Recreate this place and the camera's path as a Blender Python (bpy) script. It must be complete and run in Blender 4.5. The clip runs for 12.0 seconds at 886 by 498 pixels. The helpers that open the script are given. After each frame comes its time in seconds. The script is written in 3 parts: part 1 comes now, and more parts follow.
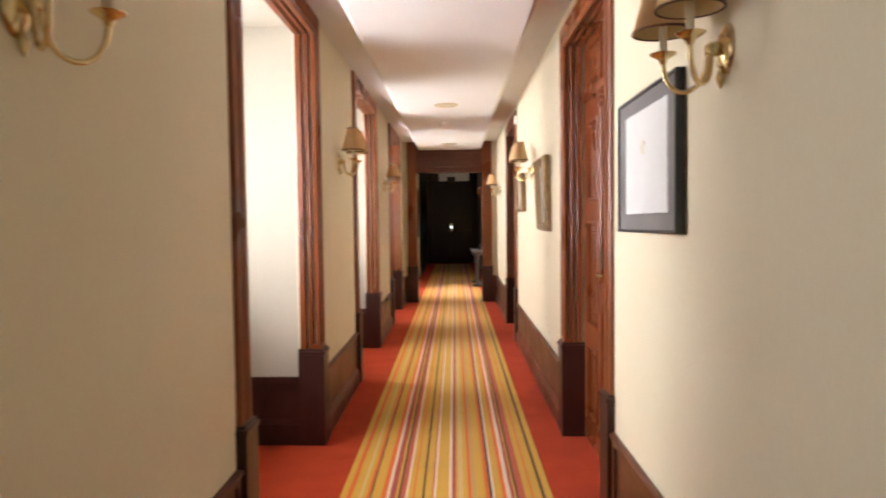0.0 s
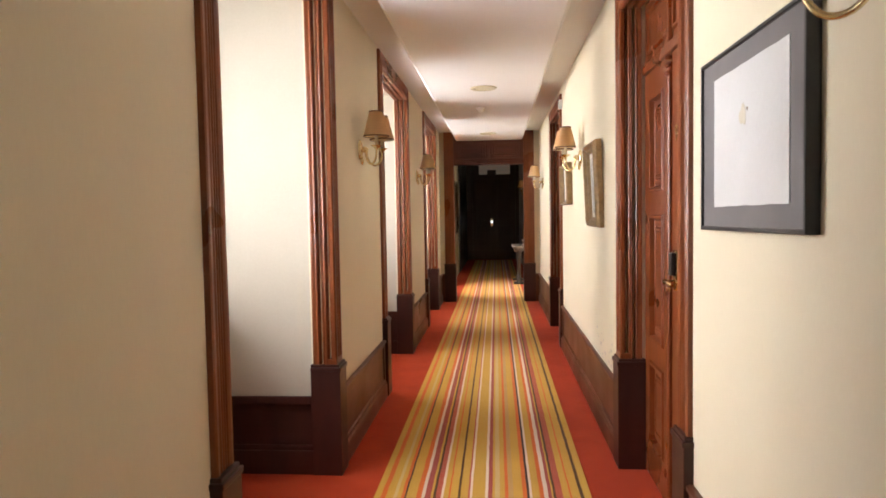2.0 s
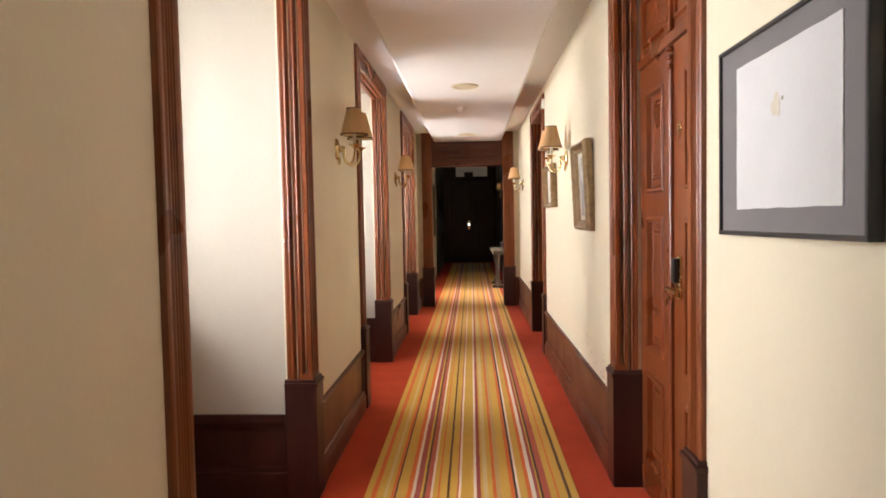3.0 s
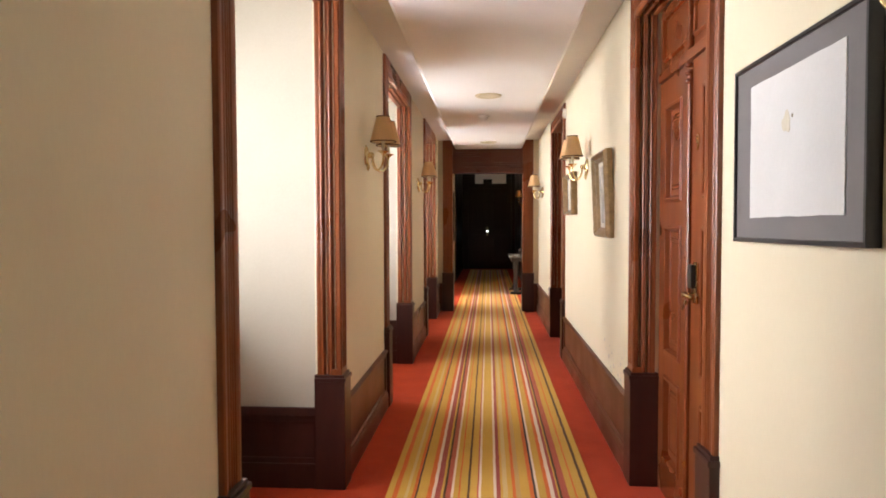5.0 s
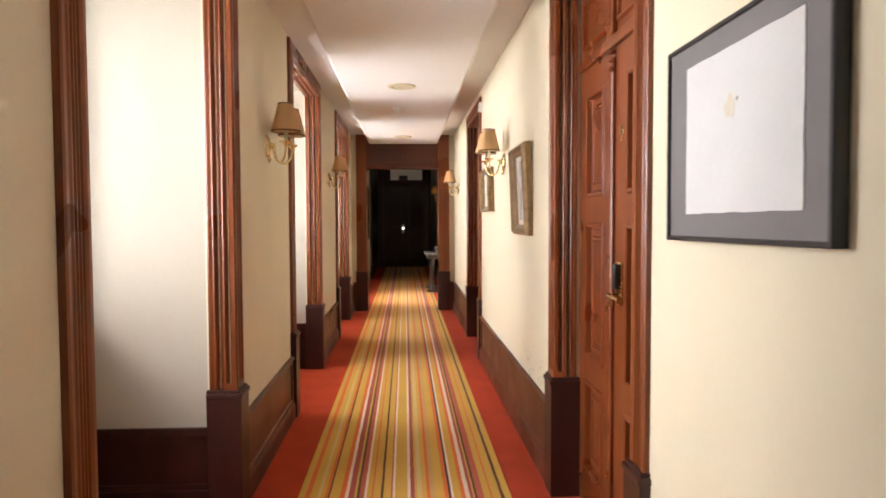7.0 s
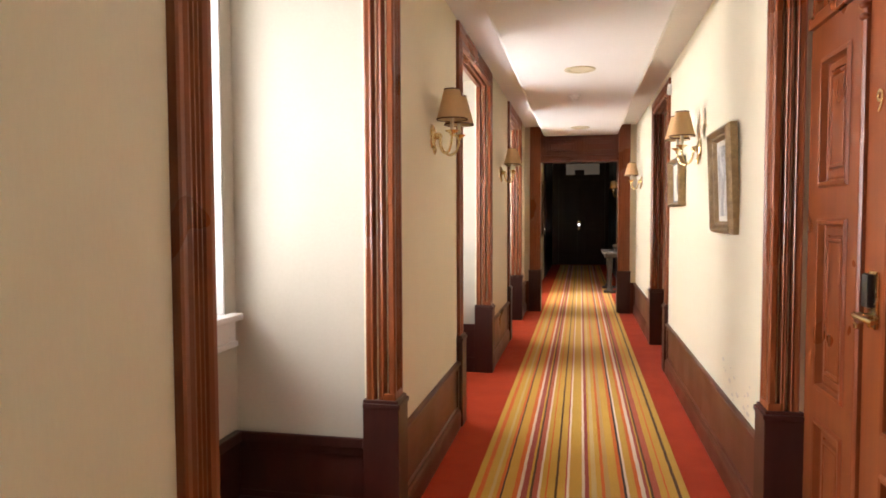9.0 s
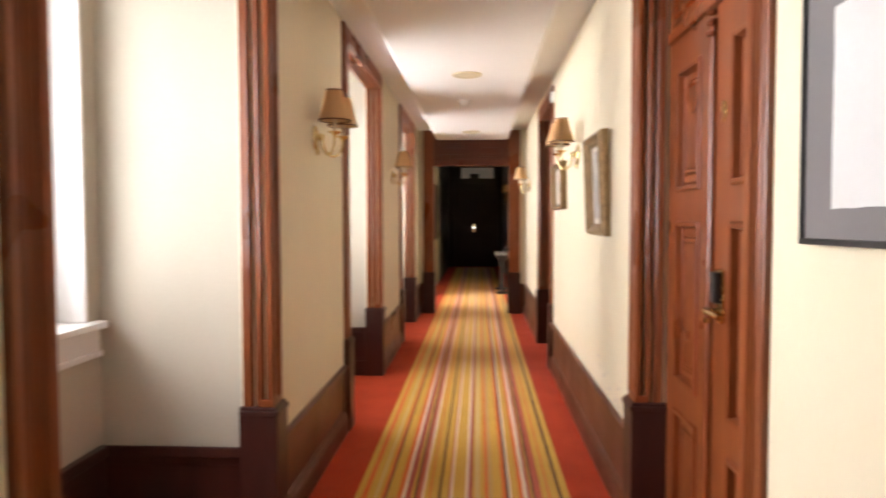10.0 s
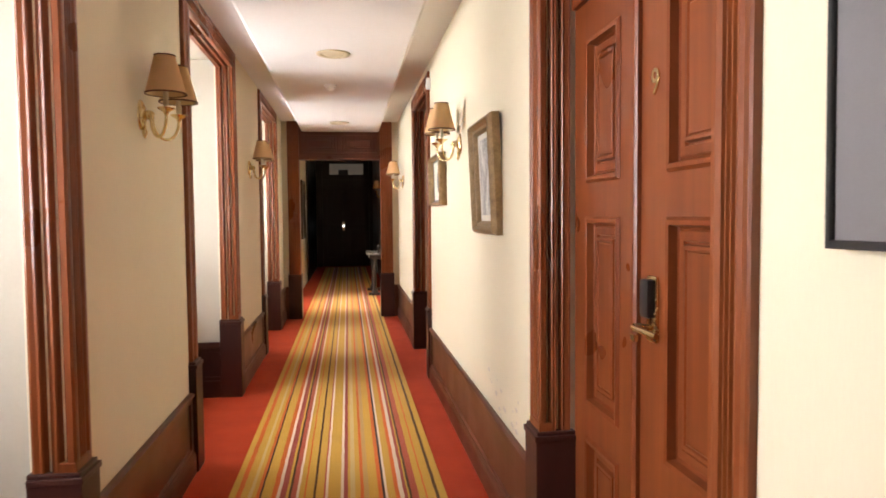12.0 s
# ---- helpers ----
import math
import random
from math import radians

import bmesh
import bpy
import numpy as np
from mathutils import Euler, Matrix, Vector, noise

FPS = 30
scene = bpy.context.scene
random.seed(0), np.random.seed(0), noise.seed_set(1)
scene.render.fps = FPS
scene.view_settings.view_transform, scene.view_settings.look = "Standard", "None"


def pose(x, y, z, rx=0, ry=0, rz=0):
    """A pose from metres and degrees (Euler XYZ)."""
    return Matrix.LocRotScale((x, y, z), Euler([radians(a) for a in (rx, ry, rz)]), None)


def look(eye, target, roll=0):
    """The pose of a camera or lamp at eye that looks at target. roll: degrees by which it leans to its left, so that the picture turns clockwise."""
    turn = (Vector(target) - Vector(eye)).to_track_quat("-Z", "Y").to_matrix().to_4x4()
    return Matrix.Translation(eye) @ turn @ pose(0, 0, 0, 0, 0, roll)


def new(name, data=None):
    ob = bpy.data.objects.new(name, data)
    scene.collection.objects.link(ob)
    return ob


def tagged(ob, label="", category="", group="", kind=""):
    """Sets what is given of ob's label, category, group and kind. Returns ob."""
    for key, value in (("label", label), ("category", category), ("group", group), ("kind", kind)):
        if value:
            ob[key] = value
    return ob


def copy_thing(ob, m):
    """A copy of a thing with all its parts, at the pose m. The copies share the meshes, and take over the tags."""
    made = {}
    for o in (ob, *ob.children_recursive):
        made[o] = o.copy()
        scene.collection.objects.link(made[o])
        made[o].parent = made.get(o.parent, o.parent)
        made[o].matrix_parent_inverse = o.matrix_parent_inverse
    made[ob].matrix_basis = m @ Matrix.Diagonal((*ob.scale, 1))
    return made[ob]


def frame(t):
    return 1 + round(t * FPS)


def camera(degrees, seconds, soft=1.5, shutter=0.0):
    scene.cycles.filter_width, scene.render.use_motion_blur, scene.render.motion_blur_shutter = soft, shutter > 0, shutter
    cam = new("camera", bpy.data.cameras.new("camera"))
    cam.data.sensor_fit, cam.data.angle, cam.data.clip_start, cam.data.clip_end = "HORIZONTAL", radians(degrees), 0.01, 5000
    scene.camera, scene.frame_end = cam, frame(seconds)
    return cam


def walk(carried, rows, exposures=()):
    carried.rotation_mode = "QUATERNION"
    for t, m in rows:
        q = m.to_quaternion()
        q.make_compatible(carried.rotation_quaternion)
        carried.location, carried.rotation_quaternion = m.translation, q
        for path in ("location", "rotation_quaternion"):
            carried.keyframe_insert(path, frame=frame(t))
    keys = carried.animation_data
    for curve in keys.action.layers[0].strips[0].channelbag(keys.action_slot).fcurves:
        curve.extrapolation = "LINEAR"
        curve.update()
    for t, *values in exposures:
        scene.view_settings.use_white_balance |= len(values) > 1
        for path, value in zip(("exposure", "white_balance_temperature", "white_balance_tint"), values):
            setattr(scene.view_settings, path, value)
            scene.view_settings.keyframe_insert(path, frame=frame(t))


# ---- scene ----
cam = camera(66.5, 12.0, 1.7, 0.5)
PATH = [
    (0, (0.16, 1.784, 1.38), (0.125, 3.782, 1.289), -0.7),
    (0.5, (0.196, 1.952, 1.375), (0.33, 3.946, 1.288), -1.1),
    (1, (0.143, 2.177, 1.374), (0.284, 4.17, 1.284), -0.0),
    (1.5, (0.181, 2.26, 1.373), (0.146, 4.258, 1.284), -0.3),
    (2, (0.188, 2.38, 1.381), (0.03, 4.371, 1.276), -1.0),
    (2.5, (0.16, 2.496, 1.374), (0.142, 4.494, 1.286), -0.2),
    (3, (0.127, 2.61, 1.385), (0.042, 4.606, 1.286), -1.1),
    (3.5, (0.107, 2.705, 1.376), (0.125, 4.702, 1.281), -0.5),
    (5.5, (0.087, 2.415, 1.377), (-0.075, 4.407, 1.299), -0.1),
    (6, (0.083, 2.505, 1.378), (0.109, 4.503, 1.296), -0.3),
    (6.5, (0.087, 2.582, 1.376), (0.225, 4.576, 1.292), -0.1),
    (7, (0.111, 2.736, 1.376), (0.223, 4.731, 1.287), -0.2),
    (9, (0.1, 3.137, 1.373), (-0.298, 5.095, 1.275), -0.2),
    (9.5, (0.115, 3.067, 1.37), (-0.295, 5.022, 1.276), -0.0),
    (10, (0.18, 3.148, 1.369), (0.076, 5.143, 1.279), -0.1),
    (10.5, (0.177, 3.238, 1.37), (0.295, 5.232, 1.278), -0.2),
    (11, (0.162, 3.38, 1.37), (0.39, 5.365, 1.274), -0.3),
    (11.5, (0.16, 3.528, 1.369), (0.41, 5.51, 1.27), -0.5),
    (12, (0.171, 3.692, 1.367), (0.449, 5.67, 1.268), -0.5),
]
walk(cam, [(t, look(eye, target, roll)) for t, eye, target, roll in PATH], [(0, 0.26), (1.5, 0.16), (3.5, 0.06), (7.0, 0.18), (9.0, 0.24), (9.5, 0.28), (10.5, 0.2), (12.0, 0.18)])

# ---- world, sun and window light ----
world = bpy.data.worlds.new("world")
scene.world = world
world.use_nodes = True
wn = world.node_tree
sky = wn.nodes.new("ShaderNodeTexSky")
sky.sky_type, sky.sun_disc = "NISHITA", False
sky.sun_elevation, sky.sun_rotation = radians(48), radians(80)
wn.links.new(sky.outputs[0], wn.nodes["Background"].inputs[0])
wn.nodes["Background"].inputs[1].default_value = 0.12
sun = new("sun", bpy.data.lights.new("sun", "SUN"))
sun.data.energy, sun.data.angle, sun.data.color = 2.5, radians(0.6), (1.0, 0.95, 0.87)
sun.matrix_world = look((20, 6, 22), (0, 6, 0))

WINDOW_POWER = 53.0
WINDOW_TINT = (1.0, 0.96, 0.99)

# ---- plan ----
WALL_L, CASE_L, PLINTH_L, BASE_L = -0.683, -0.660, -0.643, -0.665
WALL_R, CASE_R, PLINTH_R, BASE_R = 0.856, 0.836, 0.822, 0.840
CASE_W = 0.132
Y_BACK, Y_PORTAL, Y_PORTAL_END, Y_END = -1.2, 12.866, 13.08, 22.3
CEIL_SIDE, CEIL_MID = 2.63, 2.496
PANEL_X0, PANEL_X1 = -0.40, 0.585
# The first window is out of view, added to brighten the near walls.
WINDOWS = [(1.32, 2.68), (4.455, 5.855), (7.56, 8.957), (10.66, 12.0)]
DOORS = [(4.872, 5.995), (9.40, 10.55)]
NICHE_X = -1.40
W_HEAD, D_HEAD = 2.483, 2.42
PLINTH_H, BASE_H = 0.594, 0.43
SILL_Z = 0.95


# ---- materials ----
def node_mat(name):
    m = bpy.data.materials.new(name)
    m.use_nodes = True
    t = m.node_tree
    return m, t, t.nodes["Principled BSDF"]


def add(t, kind, **inputs):
    n = t.nodes.new(kind)
    for k, v in inputs.items():
        n.inputs[k.replace("_", " ")].default_value = v
    return n


def ramp(t, fac, stops, interpolation="LINEAR"):
    n = t.nodes.new("ShaderNodeValToRGB")
    n.color_ramp.interpolation = interpolation
    e = n.color_ramp.elements
    while len(e) < len(stops):
        e.new(0.5)
    for i, (p, c) in enumerate(stops):
        e[i].position, e[i].color = p, (*c, 1)
    t.links.new(fac, n.inputs[0])
    return n


def coords(t, scale, rot=(0, 0, 0)):
    c = t.nodes.new("ShaderNodeTexCoord")
    m = add(t, "ShaderNodeMapping", Scale=scale, Rotation=rot)
    t.links.new(c.outputs["Object"], m.inputs[0])
    return m.outputs[0]


def bump(t, b, height, strength, distance):
    n = add(t, "ShaderNodeBump", Strength=strength, Distance=distance)
    t.links.new(height, n.inputs["Height"])
    t.links.new(n.outputs[0], b.inputs["Normal"])


def surface(name, c1, c2, rough, scale=(3, 3, 3), fine=(120, 120, 120), bump_d=0.0006, metal=0.0, spec=0.5, r_var=0.12, coat=0.0):
    m, t, b = node_mat(name)
    big = add(t, "ShaderNodeTexNoise", Scale=1.0, Detail=5.0, Roughness=0.6)
    t.links.new(coords(t, scale), big.inputs["Vector"])
    small = add(t, "ShaderNodeTexNoise", Scale=1.0, Detail=4.0, Roughness=0.6)
    t.links.new(coords(t, fine), small.inputs["Vector"])
    mix = add(t, "ShaderNodeMath")
    mix.operation = "MULTIPLY_ADD"
    mix.inputs[1].default_value = 0.35
    t.links.new(small.outputs[0], mix.inputs[0])
    sub = add(t, "ShaderNodeMath")
    sub.operation = "MULTIPLY"
    sub.inputs[1].default_value = 0.65
    t.links.new(big.outputs[0], sub.inputs[0])
    t.links.new(sub.outputs[0], mix.inputs[2])
    r = ramp(t, mix.outputs[0], [(0.3, c1), (0.7, c2)])
    t.links.new(r.outputs[0], b.inputs["Base Color"])
    rr = ramp(t, big.outputs[0], [(0.3, (max(rough - r_var, 0.03),) * 3), (0.7, (min(rough + r_var, 1),) * 3)])
    t.links.new(rr.outputs[0], b.inputs["Roughness"])
    b.inputs["Metallic"].default_value = metal
    b.inputs["Specular IOR Level"].default_value = spec
    b.inputs["Coat Weight"].default_value = coat
    b.inputs["Coat Roughness"].default_value = 0.25
    if bump_d:
        bump(t, b, small.outputs[0], 0.5, bump_d)
    return m


def wood(name, dark, mid, light, grain, rough):
    """Varnished wood; grain: the scale along x, y, z, smallest along the fibres."""
    m, t, b = node_mat(name)
    info = t.nodes.new("ShaderNodeObjectInfo")
    c = t.nodes.new("ShaderNodeTexCoord")
    mapping = add(t, "ShaderNodeMapping", Scale=grain)
    shift = add(t, "ShaderNodeVectorMath")
    shift.operation = "ADD"
    t.links.new(c.outputs["Object"], shift.inputs[0])
    t.links.new(info.outputs["Random"], shift.inputs[1])
    t.links.new(shift.outputs[0], mapping.inputs[0])
    n1 = add(t, "ShaderNodeTexNoise", Scale=1.0, Detail=5.0, Roughness=0.55, Distortion=0.05)
    t.links.new(mapping.outputs[0], n1.inputs["Vector"])
    n2 = add(t, "ShaderNodeTexNoise", Scale=1.7, Detail=3.0)
    t.links.new(c.outputs["Object"], n2.inputs["Vector"])
    s = add(t, "ShaderNodeMath")
    s.operation = "MULTIPLY_ADD"
    s.inputs[1].default_value = 0.7
    half = add(t, "ShaderNodeMath")
    half.operation = "MULTIPLY"
    half.inputs[1].default_value = 0.3
    t.links.new(n2.outputs[0], half.inputs[0])
    t.links.new(n1.outputs[0], s.inputs[0])
    t.links.new(half.outputs[0], s.inputs[2])
    r = ramp(t, s.outputs[0], [(0.2, dark), (0.5, mid), (0.8, light)])
    t.links.new(r.outputs[0], b.inputs["Base Color"])
    rr = ramp(t, n2.outputs[0], [(0.3, (rough - 0.08,) * 3), (0.7, (rough + 0.12,) * 3)])
    t.links.new(rr.outputs[0], b.inputs["Roughness"])
    b.inputs["Specular IOR Level"].default_value = 0.42
    b.inputs["Coat Weight"].default_value, b.inputs["Coat Roughness"].default_value = 0.0, 0.15
    bump(t, b, n1.outputs[0], 0.06, 0.0004)
    return m


def carpet_mat(name, c1, c2):
    m, t, b = node_mat(name)
    n1 = add(t, "ShaderNodeTexNoise", Scale=260.0, Detail=3.0)
    n2 = add(t, "ShaderNodeTexNoise", Scale=5.0, Detail=4.0)
    v = coords(t, (1, 1, 1))
    t.links.new(v, n1.inputs["Vector"])
    t.links.new(v, n2.inputs["Vector"])
    s = add(t, "ShaderNodeMath")
    t.links.new(n1.outputs[0], s.inputs[0])
    t.links.new(n2.outputs[0], s.inputs[1])
    h = add(t, "ShaderNodeMath")
    h.operation = "MULTIPLY"
    h.inputs[1].default_value = 0.5
    t.links.new(s.outputs[0], h.inputs[0])
    r = ramp(t, h.outputs[0], [(0.3, c1), (0.7, c2)])
    t.links.new(r.outputs[0], b.inputs["Base Color"])
    b.inputs["Roughness"].default_value = 0.95
    b.inputs["Specular IOR Level"].default_value = 0.1
    b.inputs["Sheen Weight"].default_value = 0.05
    bump(t, b, n1.outputs[0], 0.8, 0.003)
    return m


MUSTARD, ORANGE, PALE, MAROON = (0.64, 0.37, 0.055), (0.70, 0.15, 0.02), (0.80, 0.66, 0.55), (0.40, 0.07, 0.055)
PLUM, BROWN, PINK, CREAM, TAN = (0.06, 0.025, 0.022), (0.11, 0.042, 0.010), (0.50, 0.10, 0.055), (0.64, 0.46, 0.20), (0.56, 0.34, 0.12)
STRIPES = [
    (35, MUSTARD), (25, ORANGE), (40, MUSTARD), (18, CREAM), (22, MUSTARD), (20, ORANGE), (10, PLUM), (55, MUSTARD), (25, ORANGE),
    (20, PALE), (30, MAROON), (14, MUSTARD), (14, BROWN), (26, PINK), (12, PALE), (28, MUSTARD), (10, ORANGE), (40, MUSTARD), (14, BROWN),
    (40, MUSTARD), (8, PINK), (17, PALE), (70, MUSTARD), (12, PALE), (23, MAROON), (15, MUSTARD), (25, CREAM), (27, MUSTARD), (20, ORANGE),
    (28, TAN), (48, MUSTARD), (22, ORANGE), (16, PLUM), (12, PALE), (42, MUSTARD), (20, ORANGE), (22, PALE), (18, MAROON), (12, MUSTARD),
    (13, BROWN), (35, PINK), (35, MUSTARD), (12, ORANGE), (42, MUSTARD), (18, BROWN), (45, MUSTARD)]
RUN_X0, RUN_X1 = -0.425, 0.63


def runner_mat():
    m, t, b = node_mat("striped_carpet")
    c = t.nodes.new("ShaderNodeTexCoord")
    wob = add(t, "ShaderNodeTexNoise", Scale=9.0, Detail=2.0)
    t.links.new(c.outputs["Object"], wob.inputs["Vector"])
    sep = t.nodes.new("ShaderNodeSeparateXYZ")
    t.links.new(c.outputs["Object"], sep.inputs[0])
    w = add(t, "ShaderNodeMath")
    w.operation = "MULTIPLY_ADD"
    w.inputs[1].default_value = 0.008
    t.links.new(wob.outputs[0], w.inputs[0])
    t.links.new(sep.outputs[0], w.inputs[2])
    mr = add(t, "ShaderNodeMapRange")
    mr.inputs[1].default_value, mr.inputs[2].default_value = RUN_X0 + 0.004, RUN_X1 + 0.004
    t.links.new(w.outputs[0], mr.inputs[0])
    total, at, stops = sum(s for s, _ in STRIPES), 0, []
    for s, col in STRIPES:
        stops.append((at / total, col))
        at += s
    split = len(stops) // 2
    left = ramp(t, mr.outputs[0], [(p, col) for p, col in stops[:split]], "CONSTANT")
    right = ramp(t, mr.outputs[0], [(p, col) for p, col in stops[split:]], "CONSTANT")
    gt = add(t, "ShaderNodeMath")
    gt.operation = "GREATER_THAN"
    gt.inputs[1].default_value = stops[split][0]
    t.links.new(mr.outputs[0], gt.inputs[0])
    mix = t.nodes.new("ShaderNodeMix")
    mix.data_type = "RGBA"
    t.links.new(gt.outputs[0], mix.inputs["Factor"])
    t.links.new(left.outputs[0], mix.inputs[6])
    t.links.new(right.outputs[0], mix.inputs[7])
    pile = add(t, "ShaderNodeTexNoise", Scale=240.0, Detail=3.0)
    t.links.new(c.outputs["Object"], pile.inputs["Vector"])
    wear = add(t, "ShaderNodeTexNoise", Scale=3.0, Detail=5.0)
    t.links.new(c.outputs["Object"], wear.inputs["Vector"])
    s = add(t, "ShaderNodeMath")
    t.links.new(pile.outputs[0], s.inputs[0])
    t.links.new(wear.outputs[0], s.inputs[1])
    shade = ramp(t, s.outputs[0], [(0.0, (0.55,) * 3), (1.0, (1.0,) * 3)])
    mul = t.nodes.new("ShaderNodeMix")
    mul.data_type, mul.blend_type = "RGBA", "MULTIPLY"
    mul.inputs["Factor"].default_value = 0.8
    t.links.new(mix.outputs[2], mul.inputs[6])
    t.links.new(shade.outputs[0], mul.inputs[7])
    t.links.new(mul.outputs[2], b.inputs["Base Color"])
    b.inputs["Roughness"].default_value = 0.95
    b.inputs["Specular IOR Level"].default_value = 0.1
    b.inputs["Sheen Weight"].default_value, b.inputs["Sheen Roughness"].default_value = 0.22, 0.4
    bump(t, b, pile.outputs[0], 0.8, 0.003)
    return m


def glow(name, colour, strength):
    m, t, b = node_mat(name)
    b.inputs["Base Color"].default_value = (*colour, 1)
    b.inputs["Emission Color"].default_value = (*colour, 1)
    b.inputs["Emission Strength"].default_value = strength
    return m


M_WALL = surface("cream_wall_fabric", (0.72, 0.642, 0.465), (0.78, 0.702, 0.52), 0.8, (2, 2, 0.7), (160, 160, 25), 0.0006)
# Same cream as M_WALL, darkened because window light overbrightens the niches.
M_NICHECREAM = surface("darkened_niche_cream", (0.465, 0.425, 0.34), (0.525, 0.485, 0.40), 0.75, (2.5, 2.5, 1.5), (70, 70, 70), 0.0006)
M_CEIL = surface("white_ceiling_paint", (0.76, 0.72, 0.68), (0.82, 0.79, 0.76), 0.85, (1.3, 1.3, 1.3), (60, 60, 60), 0.0004)
M_TRIMWHITE = surface("white_gloss_paint", (0.74, 0.72, 0.70), (0.82, 0.80, 0.78), 0.35, (4, 4, 4), (50, 50, 20), 0.0003)
M_WOOD = wood("mahogany_upright", (0.105, 0.025, 0.008), (0.20, 0.052, 0.014), (0.30, 0.090, 0.025), (38, 38, 1.6), 0.32)
M_WOODH = wood("mahogany_along", (0.105, 0.025, 0.008), (0.20, 0.052, 0.014), (0.30, 0.090, 0.025), (38, 1.6, 38), 0.32)
M_DOOR = wood("mahogany_door", (0.108, 0.024, 0.007), (0.172, 0.041, 0.011), (0.24, 0.065, 0.017), (22, 22, 1.3), 0.30)
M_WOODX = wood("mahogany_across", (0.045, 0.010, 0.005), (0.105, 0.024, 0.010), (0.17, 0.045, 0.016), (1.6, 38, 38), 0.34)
M_PLINTH = wood("dark_brown_paint", (0.026, 0.0070, 0.006), (0.043, 0.0125, 0.0095), (0.062, 0.020, 0.0135), (14, 14, 3.0), 0.36)
M_BASE = wood("brown_skirting", (0.060, 0.017, 0.009), (0.10, 0.031, 0.015), (0.14, 0.047, 0.022), (20, 1.2, 20), 0.34)
M_RED = carpet_mat("red_carpet", (0.38, 0.034, 0.010), (0.54, 0.064, 0.019))
M_RUN = runner_mat()
M_BRASS = surface("polished_brass", (0.66, 0.52, 0.26), (0.84, 0.70, 0.42), 0.22, (20, 20, 20), (200, 200, 200), 0.0002, metal=1.0, r_var=0.08)
M_SHADE = surface("tan_lampshade_fabric", (0.78, 0.56, 0.28), (0.84, 0.63, 0.35), 0.8, (6, 6, 6), (260, 260, 60), 0.0005)
_st = M_SHADE.node_tree
_trans, _both = _st.nodes.new("ShaderNodeBsdfTranslucent"), _st.nodes.new("ShaderNodeMixShader")
_trans.inputs[0].default_value = (0.95, 0.72, 0.42, 1)
_both.inputs[0].default_value = 0.52
_st.links.new(_st.nodes["Principled BSDF"].outputs[0], _both.inputs[1])
_st.links.new(_trans.outputs[0], _both.inputs[2])
_st.links.new(_both.outputs[0], _st.nodes["Material Output"].inputs[0])
M_SHADEIN = surface("gold_shade_lining", (0.76, 0.56, 0.28), (0.82, 0.64, 0.36), 0.6, (6, 6, 6), (200, 200, 200), 0.0003)
M_SHADETRIM = surface("brown_shade_trim", (0.10, 0.03, 0.012), (0.15, 0.05, 0.02), 0.7)
M_CANDLE = surface("ivory_candle_tube", (0.70, 0.62, 0.44), (0.78, 0.70, 0.52), 0.4)
M_BLACK = surface("black_lacquer", (0.010, 0.010, 0.011), (0.022, 0.021, 0.022), 0.34, (3, 3, 3), bump_d=0, r_var=0.02)
M_MAT = surface("grey_picture_mount", (0.15, 0.14, 0.14), (0.18, 0.17, 0.17), 0.6, (5, 5, 5), (300, 300, 300), 0.0002)
M_PAPER = surface("white_torn_paper", (0.64, 0.64, 0.63), (0.70, 0.70, 0.69), 0.8, (7, 7, 7), (90, 90, 90), 0.0006)
M_STAIN = surface("ochre_paint_spot", (0.60, 0.55, 0.42), (0.68, 0.64, 0.55), 0.8, (30, 30, 30))
M_STAIND = surface("dark_ink_mark", (0.24, 0.19, 0.12), (0.34, 0.28, 0.19), 0.8)
M_GOLD = surface("worn_gilt_wood", (0.15, 0.09, 0.04), (0.36, 0.235, 0.105), 0.45, (25, 25, 25), (120, 120, 120), 0.0015, metal=0.35)
M_ENGRAVE = surface("engraving_paper", (0.03, 0.03, 0.028), (0.80, 0.77, 0.70), 0.6, (11, 16, 9), (70, 70, 70), 0.0001)
M_PASSE = surface("cream_passepartout", (0.60, 0.56, 0.46), (0.68, 0.64, 0.54), 0.7)
M_INK = surface("grey_print_ink", (0.06, 0.06, 0.06), (0.22, 0.21, 0.20), 0.7, (40, 40, 40))
M_FLAKE = surface("flaking_paint", (0.56, 0.50, 0.40), (0.70, 0.63, 0.52), 0.8, (40, 40, 40))
M_RING = surface("ivory_speaker_grille", (0.52, 0.43, 0.26), (0.60, 0.50, 0.32), 0.5, (9, 9, 9), (300, 300, 300), 0.001)
M_PLASTIC = surface("white_plastic", (0.74, 0.72, 0.68), (0.80, 0.78, 0.75), 0.4)
M_IRON = surface("dark_iron", (0.03, 0.022, 0.018), (0.07, 0.05, 0.04), 0.4, (20, 20, 20), metal=0.6)
# Near-black: the darkness of the unlit hall end is put into this colour.
M_HALLGLOOM = wood("black_brown_hall_gloom", (0.012, 0.006, 0.004), (0.025, 0.012, 0.008), (0.045, 0.020, 0.012), (30, 30, 1.5), 0.38)
M_STONE = surface("grey_stone_top", (0.13, 0.12, 0.11), (0.22, 0.21, 0.19), 0.3, (10, 10, 10))
M_OUT = glow("bright_overcast_distance", (0.90, 0.95, 1.0), 3.0)
# Even dim beige glow of the transom pane; no room is built behind.
M_TRANSOM = glow("dim_beige_transom", (0.72, 0.60, 0.46), 0.075)
# Emission that draws the bright glint on the far door's knob; no lamp.
M_GLINT = glow("white_glint_glow", (0.95, 0.97, 1.0), 3.0)
M_GLASS, _gt, _gb = node_mat("window_glass")
